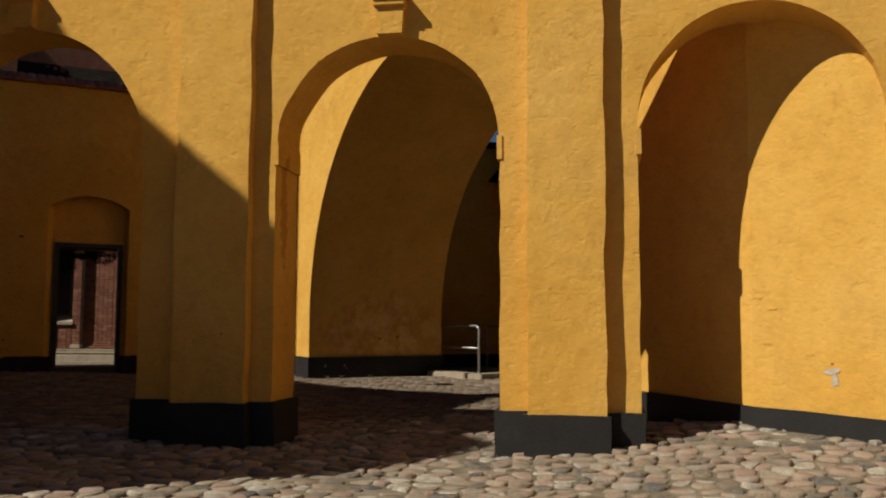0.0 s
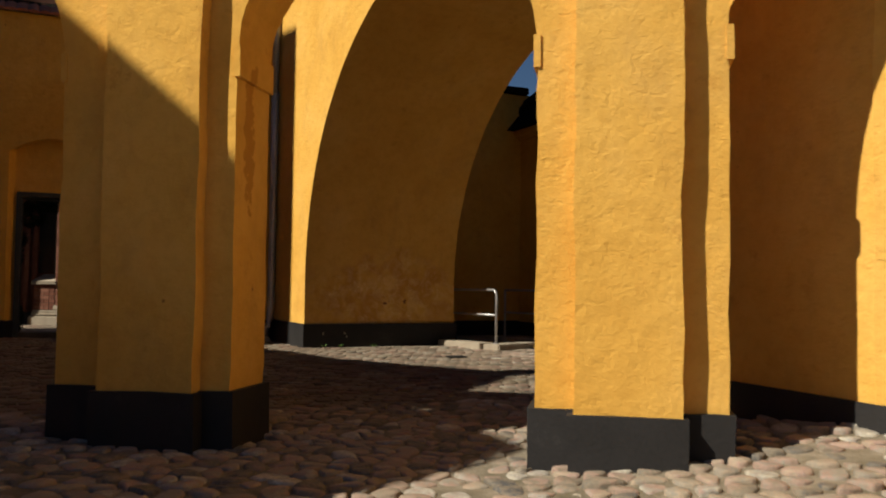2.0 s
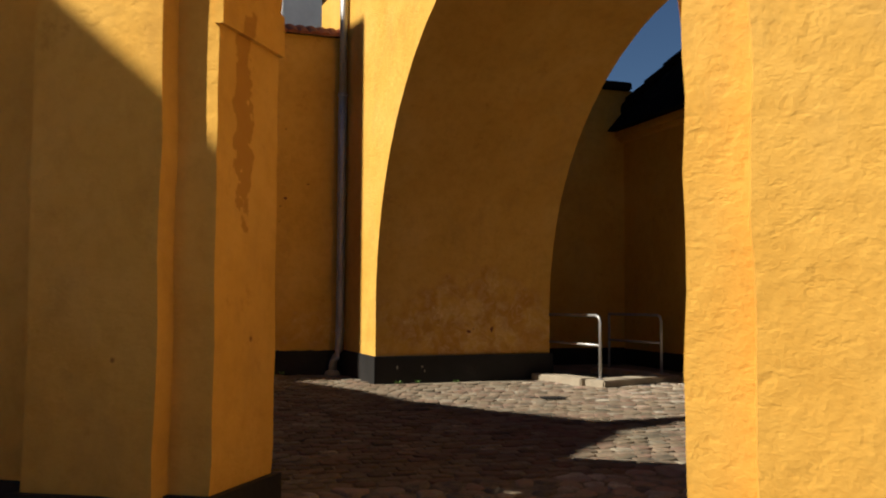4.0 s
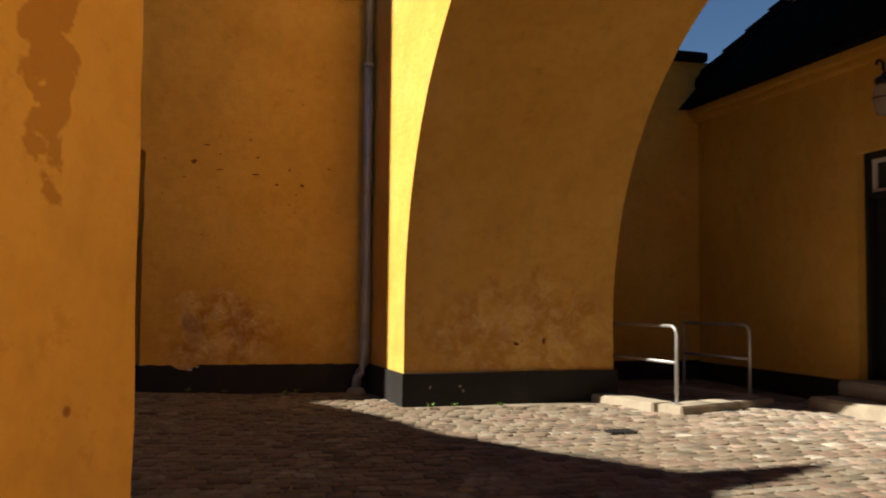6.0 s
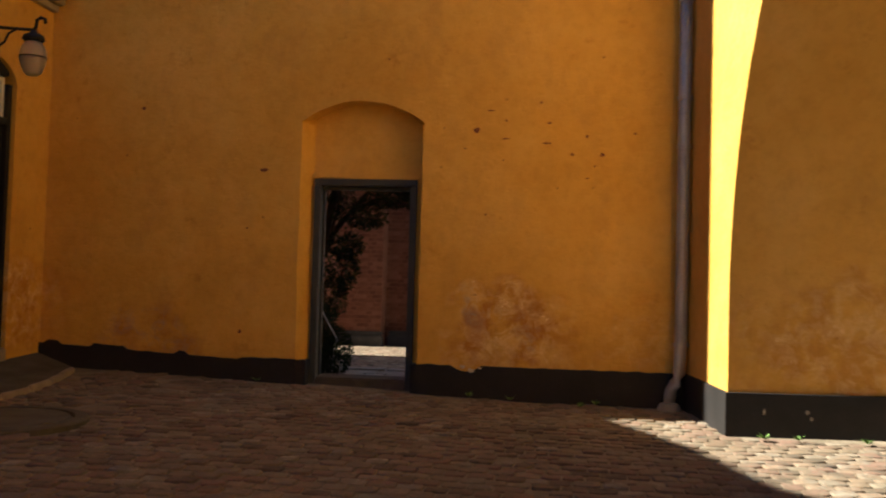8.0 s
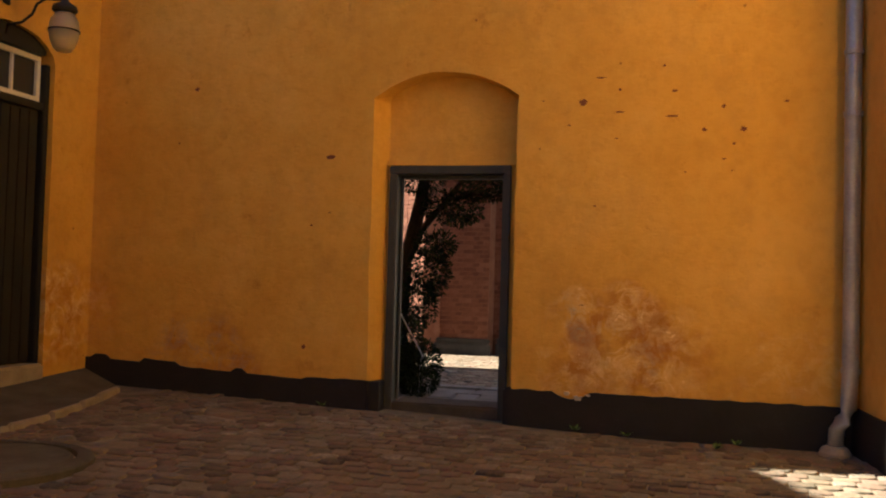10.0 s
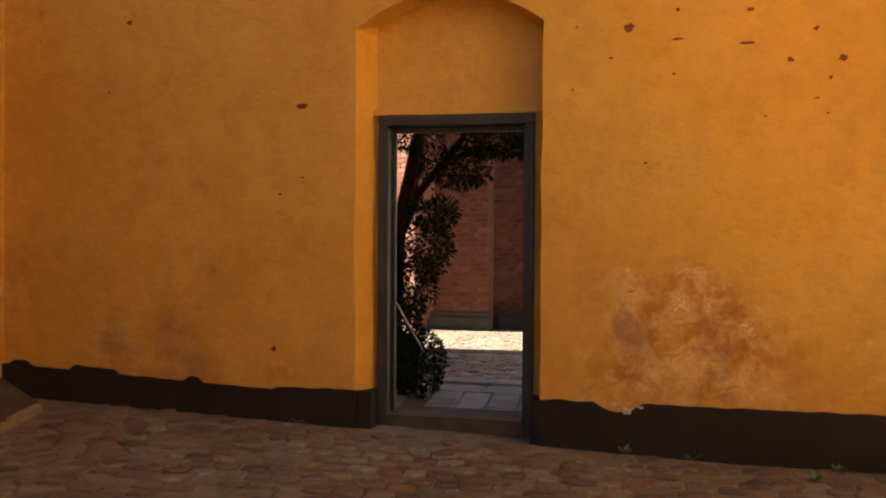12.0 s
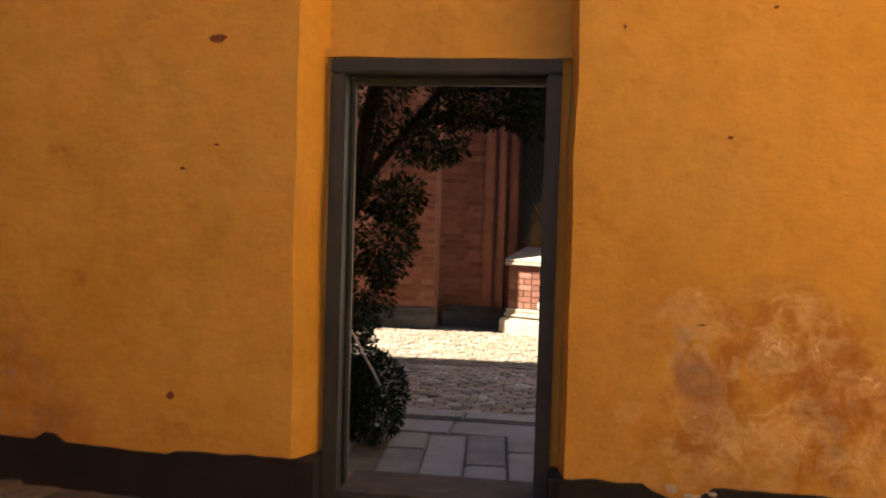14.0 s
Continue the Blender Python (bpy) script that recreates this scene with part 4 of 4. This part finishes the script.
box(bm, (0.70, 0.14, 1.0), (3.4, 0.3, 1.045), BT, 0.015)
part("plinth_course", bm, BRICK, bay, "moulded brick course along the foot")
B2 = pose(-1.42, CY - 0.16, 0, 0, 0, -35)
bm = bmesh.new()
box(bm, (-1.2, 0.0, 0.5), (0.32, 0.8, 6.0), B2)
b2_ = ch(part("buttress", bm, BRICK, church))
rest2 = bmesh.new()
for row in range(44):
    x, k = -0.5, row
    while x < 0.2:
        w_ = 0.108 if k % 2 else 0.225
        box(rest2, (x, -0.012, 0.88 + 0.078 * row), (min(x + w_, 0.32), 0.03, 0.88 + 0.078 * row + 0.066), B2)
        x += w_ + 0.012
        k += 1
part("brickwork", rest2, BRICK, b2_)["kind"] = "stuff"
bm = bmesh.new()
for x0, x1, d in ((0.56, 0.70, 0.40), (0.76, 0.86, 0.34), (0.92, 1.04, 0.30)):
    box(bm, (x0, CY + d, 0.87), (x1, CY + 0.6, 8.0), None, 0.02)
ch(part("pilaster", bm, BRICK, church))
bm = bmesh.new()
box(bm, (1.06, CY + 0.46, 1.76), (1.6, CY + 0.49, 6.0))
win = ch(part("church_window", bm, PANE, church, "dark leaded window with a lattice"))
bm = bmesh.new()
for k in range(-14, 40):
    for sgn in (1, -1):
        x0, z0 = 1.06, 1.76 + k * 0.13
        a_, b_ = Vector((1.06, CY + 0.45, z0 if sgn > 0 else z0)), Vector((1.6, CY + 0.45, z0 + sgn * 0.84))
        if min(a_.z, b_.z) < 1.7 or max(a_.z, b_.z) > 6.1:
            continue
        tube(bm, [a_, b_], 0.009, 4)
part("lattice", bm, IRON, win)
# white-washed gable end seen over the yard wall
gable = empty("white_gable", "whitewashed gable and dark roof behind the yard wall", "gable", kind="structure", at=(4, 26, 0))
bm = bmesh.new()
box(bm, (4.3, 21.5, 0.5), (6.4, 25.5, 10.5), None, 0.02)
part("gable_wall", bm, WHITEWALL, gable).matrix_parent_inverse = Matrix.Translation((-4, -26, 0))
bm = bmesh.new()
v = [bm.verts.new(p) for p in ((-3, 23.5, 6.9), (4.25, 23.5, 6.9), (4.25, 27, 11), (-3, 27, 11), (-3, 27, 6.9), (4.25, 27, 6.9))]
for f in ((0, 1, 2, 3), (0, 4, 5, 1), (4, 3, 2, 5), (1, 5, 2), (0, 3, 4)):
    bm.faces.new([v[i] for i in f])
part("gable_roof", bm, DARKROOF, gable, "dark old tile roof").matrix_parent_inverse = Matrix.Translation((-4, -26, 0))


def brick_mesh(name, lx, ly, lz):
    bm = bmesh.new()
    box(bm, (0, 0, 0), (lx, ly, lz))
    me = bpy.data.meshes.new(name)
    bm.to_mesh(me)
    bm.free()
    me.materials.append(BRICK_PART)
    return me


BM_S, BM_H = brick_mesh("brick", 0.225, 0.03, 0.066), brick_mesh("brick", 0.108, 0.03, 0.066)
rest = bmesh.new()
count = 0
for zone, (x0, x1, yf, z0, z1) in enumerate(((-1.3, -0.06, CY - 0.015, 0.88, 4.6), (-0.06, 0.56, CY + 0.485, 0.88, 4.6))):
    row = 0
    z = z0
    while z + 0.066 <= z1:
        x = x0 - (0.06 if row % 2 else 0.0)
        k = 0
        while x < x1:
            header = (k + row) % 2
            w = 0.108 if header else 0.225
            xa, xb = max(x, x0), min(x + w, x1)
            if xb - xa > 0.03:
                full = xb - xa > w - 0.002
                if full and count < 300 and 0.8 < z < 3.0:
                    ob = bpy.data.objects.new("brick", BM_H if header else BM_S)
                    scene.collection.objects.link(ob)
                    ob.location = (x, yf + random.uniform(-0.004, 0.004), z)
                    ob.parent = church
                    ob.matrix_parent_inverse = CINV
                    count += 1
                else:
                    e = random.uniform(-0.004, 0.004)
                    box(rest, (xa, yf + e, z), (xb, yf + 0.03, z + 0.066))
            x += w + 0.012
            k += 1
        z += 0.078
        row += 1
ch(part("brickwork", rest, BRICK, church))["kind"] = "stuff"


# ---- evergreen tree by the path ----
def leafy(bm, centre, radius, n, size, rnd):
    for _ in range(n):
        while True:
            p = Vector((rnd.uniform(-1, 1), rnd.uniform(-1, 1), rnd.uniform(-1, 1)))
            if 0.15 < p.length < 1:
                break
        if noise.noise(Vector(centre) * 3 + p * 2.4) < -0.16:
            continue
        c = Vector(centre) + Vector((p.x * radius[0], p.y * radius[1], p.z * radius[2]))
        d = (p + Vector((rnd.uniform(-0.8, 0.8), rnd.uniform(-0.8, 0.8), rnd.uniform(-0.9, 0.5)))).normalized()
        s = d.cross(Vector((rnd.uniform(-1, 1), rnd.uniform(-1, 1), 0.3))).normalized()
        l = size * rnd.uniform(0.6, 1.4)
        q = [bm.verts.new(c), bm.verts.new(c + d * l * 0.5 + s * l * 0.18), bm.verts.new(c + d * l), bm.verts.new(c + d * l * 0.5 - s * l * 0.18)]
        bm.faces.new(q)


rnd = random.Random(4)
tree = empty("evergreen_tree", "dark evergreen tree leaning over the flagged path", "tree", at=(0.18, 17.9, 0.7))
TINV = Matrix.Translation((-0.18, -17.9, -0.7))
bm = bmesh.new()
tube(bm, [(0.18, 17.9, 0.6), (0.2, 17.92, 1.4), (0.25, 17.9, 2.1), (0.35, 17.88, 2.5), (0.5, 17.85, 3.2), (0.6, 17.8, 4.2)], [0.10, 0.085, 0.075, 0.06, 0.045, 0.02], 10)
part("trunk", bm, BARK, tree, smooth=True).matrix_parent_inverse = TINV
for pts, r0 in (([(0.27, 17.9, 2.05), (0.45, 17.85, 2.42), (0.72, 17.8, 2.72), (0.9, 17.8, 2.95), (1.3, 17.75, 3.2)], 0.05), ([(0.2, 17.9, 1.9), (0.38, 17.8, 2.2), (0.52, 17.7, 2.7), (0.55, 17.7, 3.1)], 0.035), ([(0.72, 17.8, 2.72), (1.05, 17.72, 2.78), (1.45, 17.7, 2.74), (1.75, 17.7, 2.8)], 0.02), ([(0.22, 17.9, 1.6), (0.4, 17.8, 1.85), (0.6, 17.75, 1.95)], 0.02)):
    bm = bmesh.new()
    tube(bm, pts, [r0 * (1 - 0.75 * i / (len(pts) - 1)) for i in range(len(pts))], 8)
    part("limb", bm, BARK, tree, smooth=True).matrix_parent_inverse = TINV
bm = bmesh.new()
for c, r, n in (((0.55, 17.8, 1.95), (0.24, 0.25, 0.28), 700), ((0.42, 17.85, 1.62), (0.22, 0.25, 0.30), 700), ((0.62, 17.75, 2.25), (0.22, 0.25, 0.16), 450), ((0.80, 17.75, 2.62), (0.34, 0.3, 0.18), 800), ((1.2, 17.75, 2.88), (0.42, 0.3, 0.17), 1000), ((1.6, 17.75, 2.85), (0.26, 0.3, 0.22), 600),
                ((0.45, 17.8, 3.0), (0.3, 0.3, 0.25), 500), ((1.0, 17.8, 3.5), (0.9, 0.6, 0.5), 2200), ((0.5, 17.9, 4.0), (0.8, 0.7, 0.8), 2000), ((0.25, 18.0, 1.25), (0.22, 0.25, 0.4), 600)):
    leafy(bm, c, r, int(n * 3.6), 0.042, rnd)
part("crown", bm, LEAF, tree).matrix_parent_inverse = TINV
bush = empty("evergreen_bush", "low dark evergreen bush beside the flagstones", "bush", at=(0.5, 17.3, 0.7))
bm = bmesh.new()
for c, r, n in (((0.60, 17.35, 0.98), (0.22, 0.25, 0.30), 1300), ((0.42, 17.3, 1.2), (0.22, 0.22, 0.35), 900), ((0.35, 17.4, 0.9), (0.25, 0.25, 0.3), 700)):
    leafy(bm, c, r, int(n * 4.0), 0.036, rnd)
part("leaves", bm, LEAF, bush).matrix_parent_inverse = Matrix.Translation((-0.5, -17.3, -0.7))
bm = bmesh.new()
tube(bm, [(0.45, 17.3, 0.62), (0.47, 17.3, 1.0), (0.44, 17.3, 1.3)], [0.03, 0.02, 0.008], 6)
part("stem", bm, BARK, bush).matrix_parent_inverse = Matrix.Translation((-0.5, -17.3, -0.7))
hr = empty("iron_handrail", "thin grey sloping iron handrail in the bush", "handrail", at=(0.3, 17.0, 0.7))
bm = bmesh.new()
tube(bm, [(0.47, 16.95, 1.60), (0.53, 16.95, 1.49), (0.66, 16.95, 1.27), (0.72, 16.95, 1.17), (0.72, 17.02, 1.12), (0.62, 17.3, 1.05), (0.60, 17.32, 0.66)], 0.007, 8)
part("bar", bm, ZINC, hr, smooth=True).matrix_parent_inverse = Matrix.Translation((-0.3, -17.0, -0.7))

# ---- chips, weeds ----
CHIPS = ((0.205, 2.90, 0.055, 0.026, 0), (0.01, 1.265, 0.026, 0.028, 0), (0.05, 2.31, 0.018, 0.010, 0), (0.21, 2.42, 0.02, 0.006, 0), (-1.09, 3.52, 0.03, 0.022, 0), (2.35, 3.32, 0.05, 0.035, 0), (2.64, 3.42, 0.02, 0.013, 0),
         (2.49, 3.52, 0.05, 0.010, 0), (2.64, 3.24, 0.05, 0.010, 0), (3.04, 3.20, 0.065, 0.012, 0), (3.06, 3.40, 0.035, 0.015, 0), (3.29, 3.09, 0.025, 0.018, 0), (3.43, 3.27, 0.022, 0.018, 0), (3.58, 3.09, 0.035, 0.026, 0),
         (3.51, 2.98, 0.015, 0.014, 0), (3.44, 2.86, 0.022, 0.008, 0), (3.50, 2.77, 0.012, 0.010, 0), (3.15, 2.76, 0.012, 0.009, 0), (2.24, 3.14, 0.02, 0.008, 0), (2.62, 3.03, 0.016, 0.010, 0), (2.03, 3.34, 0.014, 0.006, 0),
         (2.46, 2.49, 0.018, 0.010, 0), (2.98, 3.60, 0.018, 0.014, 0), (3.89, 3.30, 0.025, 0.012, 0), (2.01, 2.95, 0.014, 0.010, 0), (2.37, 1.70, 0.03, 0.006, 0),
         (2.27, 1.0, 0.05, 0.022, 1), (2.36, 0.965, 0.05, 0.026, 1), (2.44, 0.99, 0.03, 0.016, 1))
for i, (x, z, rx, rz, pale) in enumerate(CHIPS):
    bm = bmesh.new()
    ring = [(x + rx * 0.7 * (1 + 0.9 * noise.noise((i * 3.1, k * 1.7, 0))) * math.cos(2 * math.pi * k / 13), z + rz * 0.7 * (1 + 0.9 * noise.noise((i * 2.1, k * 1.9, 4))) * math.sin(2 * math.pi * k / 13)) for k in range(13)]
    prism(bm, (ring, -0.024 if pale else -0.005), (ring, 0.004), DM)
    part("plaster_chip", bm, PALECHIP if pale else REDCHIP, wall)
for i, (g, z, rx, rz, pale) in enumerate(((-0.55, 1.20, 0.05, 0.025, 1), (-0.57, 1.14, 0.02, 0.05, 1), (-0.07, 1.40, 0.05, 0.012, 0), (-0.12, 1.66, 0.04, 0.010, 0), (-0.02, 1.75, 0.03, 0.016, 0), (-0.4, 1.32, 0.03, 0.008, 0))):
    bm = bmesh.new()
    ring = [(g + rx * (1 + 0.9 * noise.noise((i * 2.3, k * 1.7, 3))) * math.cos(2 * math.pi * k / 13), z + rz * (1 + 0.9 * noise.noise((i * 1.9, k * 1.9, 6))) * math.sin(2 * math.pi * k / 13)) for k in range(13)]
    prism(bm, (ring, -0.005), (ring, 0.004), GM2)
    part("plaster_chip", bm, PALECHIP if pale else OCHRE, gate)
SOFFIT = GM @ Matrix(((0, 1, 0, 0.04), (1, 0, 0, 0), (0, 0, 1, 0), (0, 0, 0, 1)))      # (d along the passage, out of its north face, z)
for i, (d, z, rx, rz, mat) in enumerate(((0.28, 0.86, 0.008, 0.026, GRANITE), (0.62, 0.86, 0.012, 0.018, GRANITE), (0.65, 0.81, 0.008, 0.016, GRANITE), (1.28, 1.30, 0.03, 0.018, REDCHIP), (1.62, 1.33, 0.022, 0.03, REDCHIP))):
    bm = bmesh.new()
    ring = [(d + rx * (1 + 0.9 * noise.noise((i * 2.9, k * 1.7, 3))) * math.cos(2 * math.pi * k / 11), z + rz * (1 + 0.9 * noise.noise((i * 1.3, k * 1.9, 6))) * math.sin(2 * math.pi * k / 11)) for k in range(11)]
    prism(bm, (ring, -0.045 if z < 1 else -0.006), (ring, 0.01), SOFFIT)
    part("plaster_chip", bm, mat, gate)
rw = random.Random(9)
for k, (x, y) in enumerate(((0.25, 15.62), (2.35, 15.66), (2.75, 15.64), (3.55, 15.62), (5.0, 14.12), (5.5, 14.1), (4.75, 14.1), (3.4, 15.4))):
    bm = bmesh.new()
    for _ in range(26):
        a_ = rw.uniform(0, 6.28)
        l = rw.uniform(0.03, 0.075)
        d = Vector((math.cos(a_), math.sin(a_), rw.uniform(0.3, 1.0))).normalized() * l
        s = Vector((-math.sin(a_), math.cos(a_), 0)) * l * 0.16
        q = [bm.verts.new((0, 0, 0)), bm.verts.new(d * 0.55 + s), bm.verts.new(d), bm.verts.new(d * 0.55 - s)]
        bm.faces.new(q)
    w_ = part("weed", bm, WEED)
    w_.location = (x, y, ground_z(x, y) + 0.01)
    tagged(w_, "small green weed rooted between the stones", "weed", "weeds by the wall")

# ---- paving stones ----
rs = random.Random(11)


def cut(poly, nx, ny, c):
    """The part of a convex outline on the side where nx*x + ny*y <= c."""
    out = []
    for i, p in enumerate(poly):
        q = poly[(i + 1) % len(poly)]
        dp, dq = nx * p[0] + ny * p[1] - c, nx * q[0] + ny * q[1] - c
        if dp <= 0:
            out.append(p)
        if (dp < 0 < dq) or (dq < 0 < dp):
            f = dp / (dp - dq)
            out.append((p[0] + (q[0] - p[0]) * f, p[1] + (q[1] - p[1]) * f))
    return out


def packed(x0, x1, y0, y1, sx, sy, jx, jy, gap, bow=0.0, rows=False):
    """Stones laid close, each the ground nearest to its own middle less half a joint; bow bends the rows; rows: squared stones in straight courses."""
    nx, ny = int((x1 - x0) / sx), int((y1 - y0) / sy)
    seeds = {}
    for j in range(ny):
        for i in range(nx):
            px = x0 + (i + 0.5 + (0.5 if j % 2 else 0)) * sx + rs.uniform(-jx, jx) * sx
            py = y0 + (j + 0.5) * sy + rs.uniform(-jy, jy) * sy
            seeds[i, j] = (px, py + bow * math.sin(px * 0.9 + 0.4 * math.sin(py * 0.7)))
    cells = []
    for (i, j), (px, py) in seeds.items():
        poly = [(-sx * 1.1, -sy * 1.1), (sx * 1.1, -sy * 1.1), (sx * 1.1, sy * 1.1), (-sx * 1.1, sy * 1.1)]
        g = gap * rs.uniform(0.5, 1.5)
        if rows:
            lo_, hi_ = -sy / 2 * rs.uniform(0.80, 0.96), sy / 2 * rs.uniform(0.80, 0.96)
            poly = [(-sx * 1.1, lo_), (sx * 1.1, lo_ + rs.uniform(-0.006, 0.006)), (sx * 1.1, hi_), (-sx * 1.1, hi_ + rs.uniform(-0.006, 0.006))]
        for dj in ((0,) if rows else (-2, -1, 0, 1, 2)):
            for di in (-2, -1, 0, 1, 2):
                o = seeds.get((i + di, j + dj))
                if o is None or (di == 0 and dj == 0):
                    continue
                vx, vy = o[0] - px, o[1] - py
                d = math.hypot(vx, vy)
                if d > 1e-4 and len(poly) > 2:
                    poly = cut(poly, vx / d, vy / d, d / 2 - g / 2)
        if len(poly) < 3:
            continue
        soft = []                      # worn corners
        for k, p in enumerate(poly):
            a_, b_ = poly[k - 1], poly[(k + 1) % len(poly)]
            w = rs.uniform(0.06, 0.2) if rows else rs.uniform(0.15, 0.3)
            soft.append((p[0] + (a_[0] - p[0]) * w, p[1] + (a_[1] - p[1]) * w))
            soft.append((p[0] + (b_[0] - p[0]) * w, p[1] + (b_[1] - p[1]) * w))
        if max(math.hypot(*p) for p in soft) > 0.02:
            cells.append((px, py, soft))
    return cells


def stone(poly, h, flat=False):
    """Vertices and faces of one worn stone over its outline: sunk foot, side, sloping shoulder, uneven top."""
    n = len(poly)
    tip = 0.05 if flat else 0.09
    lx, ly = rs.uniform(-tip, tip), rs.uniform(-tip, tip)
    rings = ((1.0, -0.02), (0.985, h * 0.5), (0.94, h * 0.86), (0.86, h * 0.98)) if flat else ((1.0, -0.02), (0.975, h * 0.35), (0.89, h * 0.78), (rs.uniform(0.66, 0.78), h))
    v = [(x * r, y * r, z + (lx * x + ly * y + rs.uniform(-0.08, 0.08) * h if i else 0.0)) for i, (r, z) in enumerate(rings) for x, y in poly]
    v.append((rs.uniform(-0.02, 0.02), rs.uniform(-0.02, 0.02), h * rs.uniform(0.95, 1.04 if flat else 1.15)))
    f = []
    for k in range(n):
        j = (k + 1) % n
        f += [(q * n + k, q * n + j, q * n + n + j, q * n + n + k) for q in range(3)] + [(3 * n + k, 3 * n + j, 4 * n)]
    return v, f


def bare(x, y):
    """Places with no stones: the apron, the round cover, under the gate's foot and the cellar kerb."""
    return (x < -1.3 and 12.6 < y < 15.7) or (x + 0.75) ** 2 + (y - 12.9) ** 2 < 0.38 or (y > 14.2 and x > 4.5)


def sunk(x, y):
    """How far sand has drifted over the stones."""
    return 0.016 * max(0.0, noise.noise((x * 1.3, y * 1.3, 5.1)) + 0.25)


laid = []            # name, x, y, outline, height
for x, y, o in packed(LX + 0.05, 9.3, -2.0, 8.6, 0.165, 0.130, 0.40, 0.38, 0.018):
    if rs.random() > 0.03:
        laid.append(("cobble", x, y, o, rs.uniform(0.010, 0.026)))
for x, y, o in packed(LX + 0.05, -0.3, 8.6, 15.72, 0.15, 0.12, 0.34, 0.32, 0.012) + packed(-0.3, 9.3, 15.3, 15.74, 0.15, 0.11, 0.3, 0.2, 0.012):
    if not bare(x, y) and rs.random() > 0.06:
        laid.append(("yard_cobble", x, y, o, rs.uniform(0.008, 0.017)))
for x, y, o in packed(-0.3, 9.3, 8.6, 15.3, 0.155, 0.142, 0.22, 0.03, 0.012, 0.08, True):
    if not bare(x, y) and rs.random() > 0.012:
        laid.append(("sett", x, y, o, rs.uniform(0.007, 0.014)))
for x, y, o in packed(-3.0, 3.6, 18.36, 20.7, 0.155, 0.108, 0.16, 0.02, 0.011, 0.0, True):
    laid.append(("lane_sett", x, y, o, rs.uniform(0.010, 0.015)))
for x, y, o in packed(-3.0, 3.6, 20.7, 23.9, 0.115, 0.095, 0.24, 0.06, 0.010, 0.0, True):
    laid.append(("lane_sett", x, y, o, rs.uniform(0.008, 0.014)))
paving = empty("paving", "uneven field-stone cobbles and worn setts", "paving", kind="structure")
heaps, picked = {"cobbles": ([], []), "setts": ([], [])}, 0
for name, x, y, o, h in laid:
    v, f = stone(o, h, name in ("sett", "lane_sett"))
    # paler setts past x 7.2 brighten sunlit ground, darker past y 20.7 dim it
    brown = (name in ("sett", "yard_cobble") and x < 7.2 + rs.uniform(-1.0, 1.0)) or y > 20.7
    drift = {"cobble": 1.0, "yard_cobble": 0.8, "sett": 0.35}.get(name, 0.0)
    z = ground_z(x, y) - 0.013 - sunk(x, y) * drift + rs.uniform(-0.003, 0.003)
    near = (2.2 < x < 4.0 and 3.6 < y < 5.2) or (-0.2 < x < 2.9 and 14.35 < y < 15.75)
    if near and picked < 300:
        kind = "sett" if name == "sett" else "cobble"
        me = bpy.data.meshes.new(kind)
        me.from_pydata(v, [], f)
        me.materials.append(SETT_PART if brown else STONE_PART)
        me.polygons.foreach_set("use_smooth", [True] * len(me.polygons))
        ob = bpy.data.objects.new(kind, me)
        scene.collection.objects.link(ob)
        ob.location = (x, y, z)
        ob.parent = paving
        picked += 1
    else:
        verts, faces = heaps["setts" if brown else "cobbles"]
        k = len(verts)
        verts += [(x + a_, y + b_, z + c_) for a_, b_, c_ in v]
        faces += [tuple(k + i for i in q) for q in f]
for name, (verts, faces) in heaps.items():
    me = bpy.data.meshes.new(name)
    me.from_pydata(verts, [], faces)
    me.materials.append(SETTSTONE if name == "setts" else STONE)
    me.polygons.foreach_set("use_smooth", [True] * len(me.polygons))
    ob = new(name, me)
    ob.parent = paving
    ob["kind"] = "stuff"
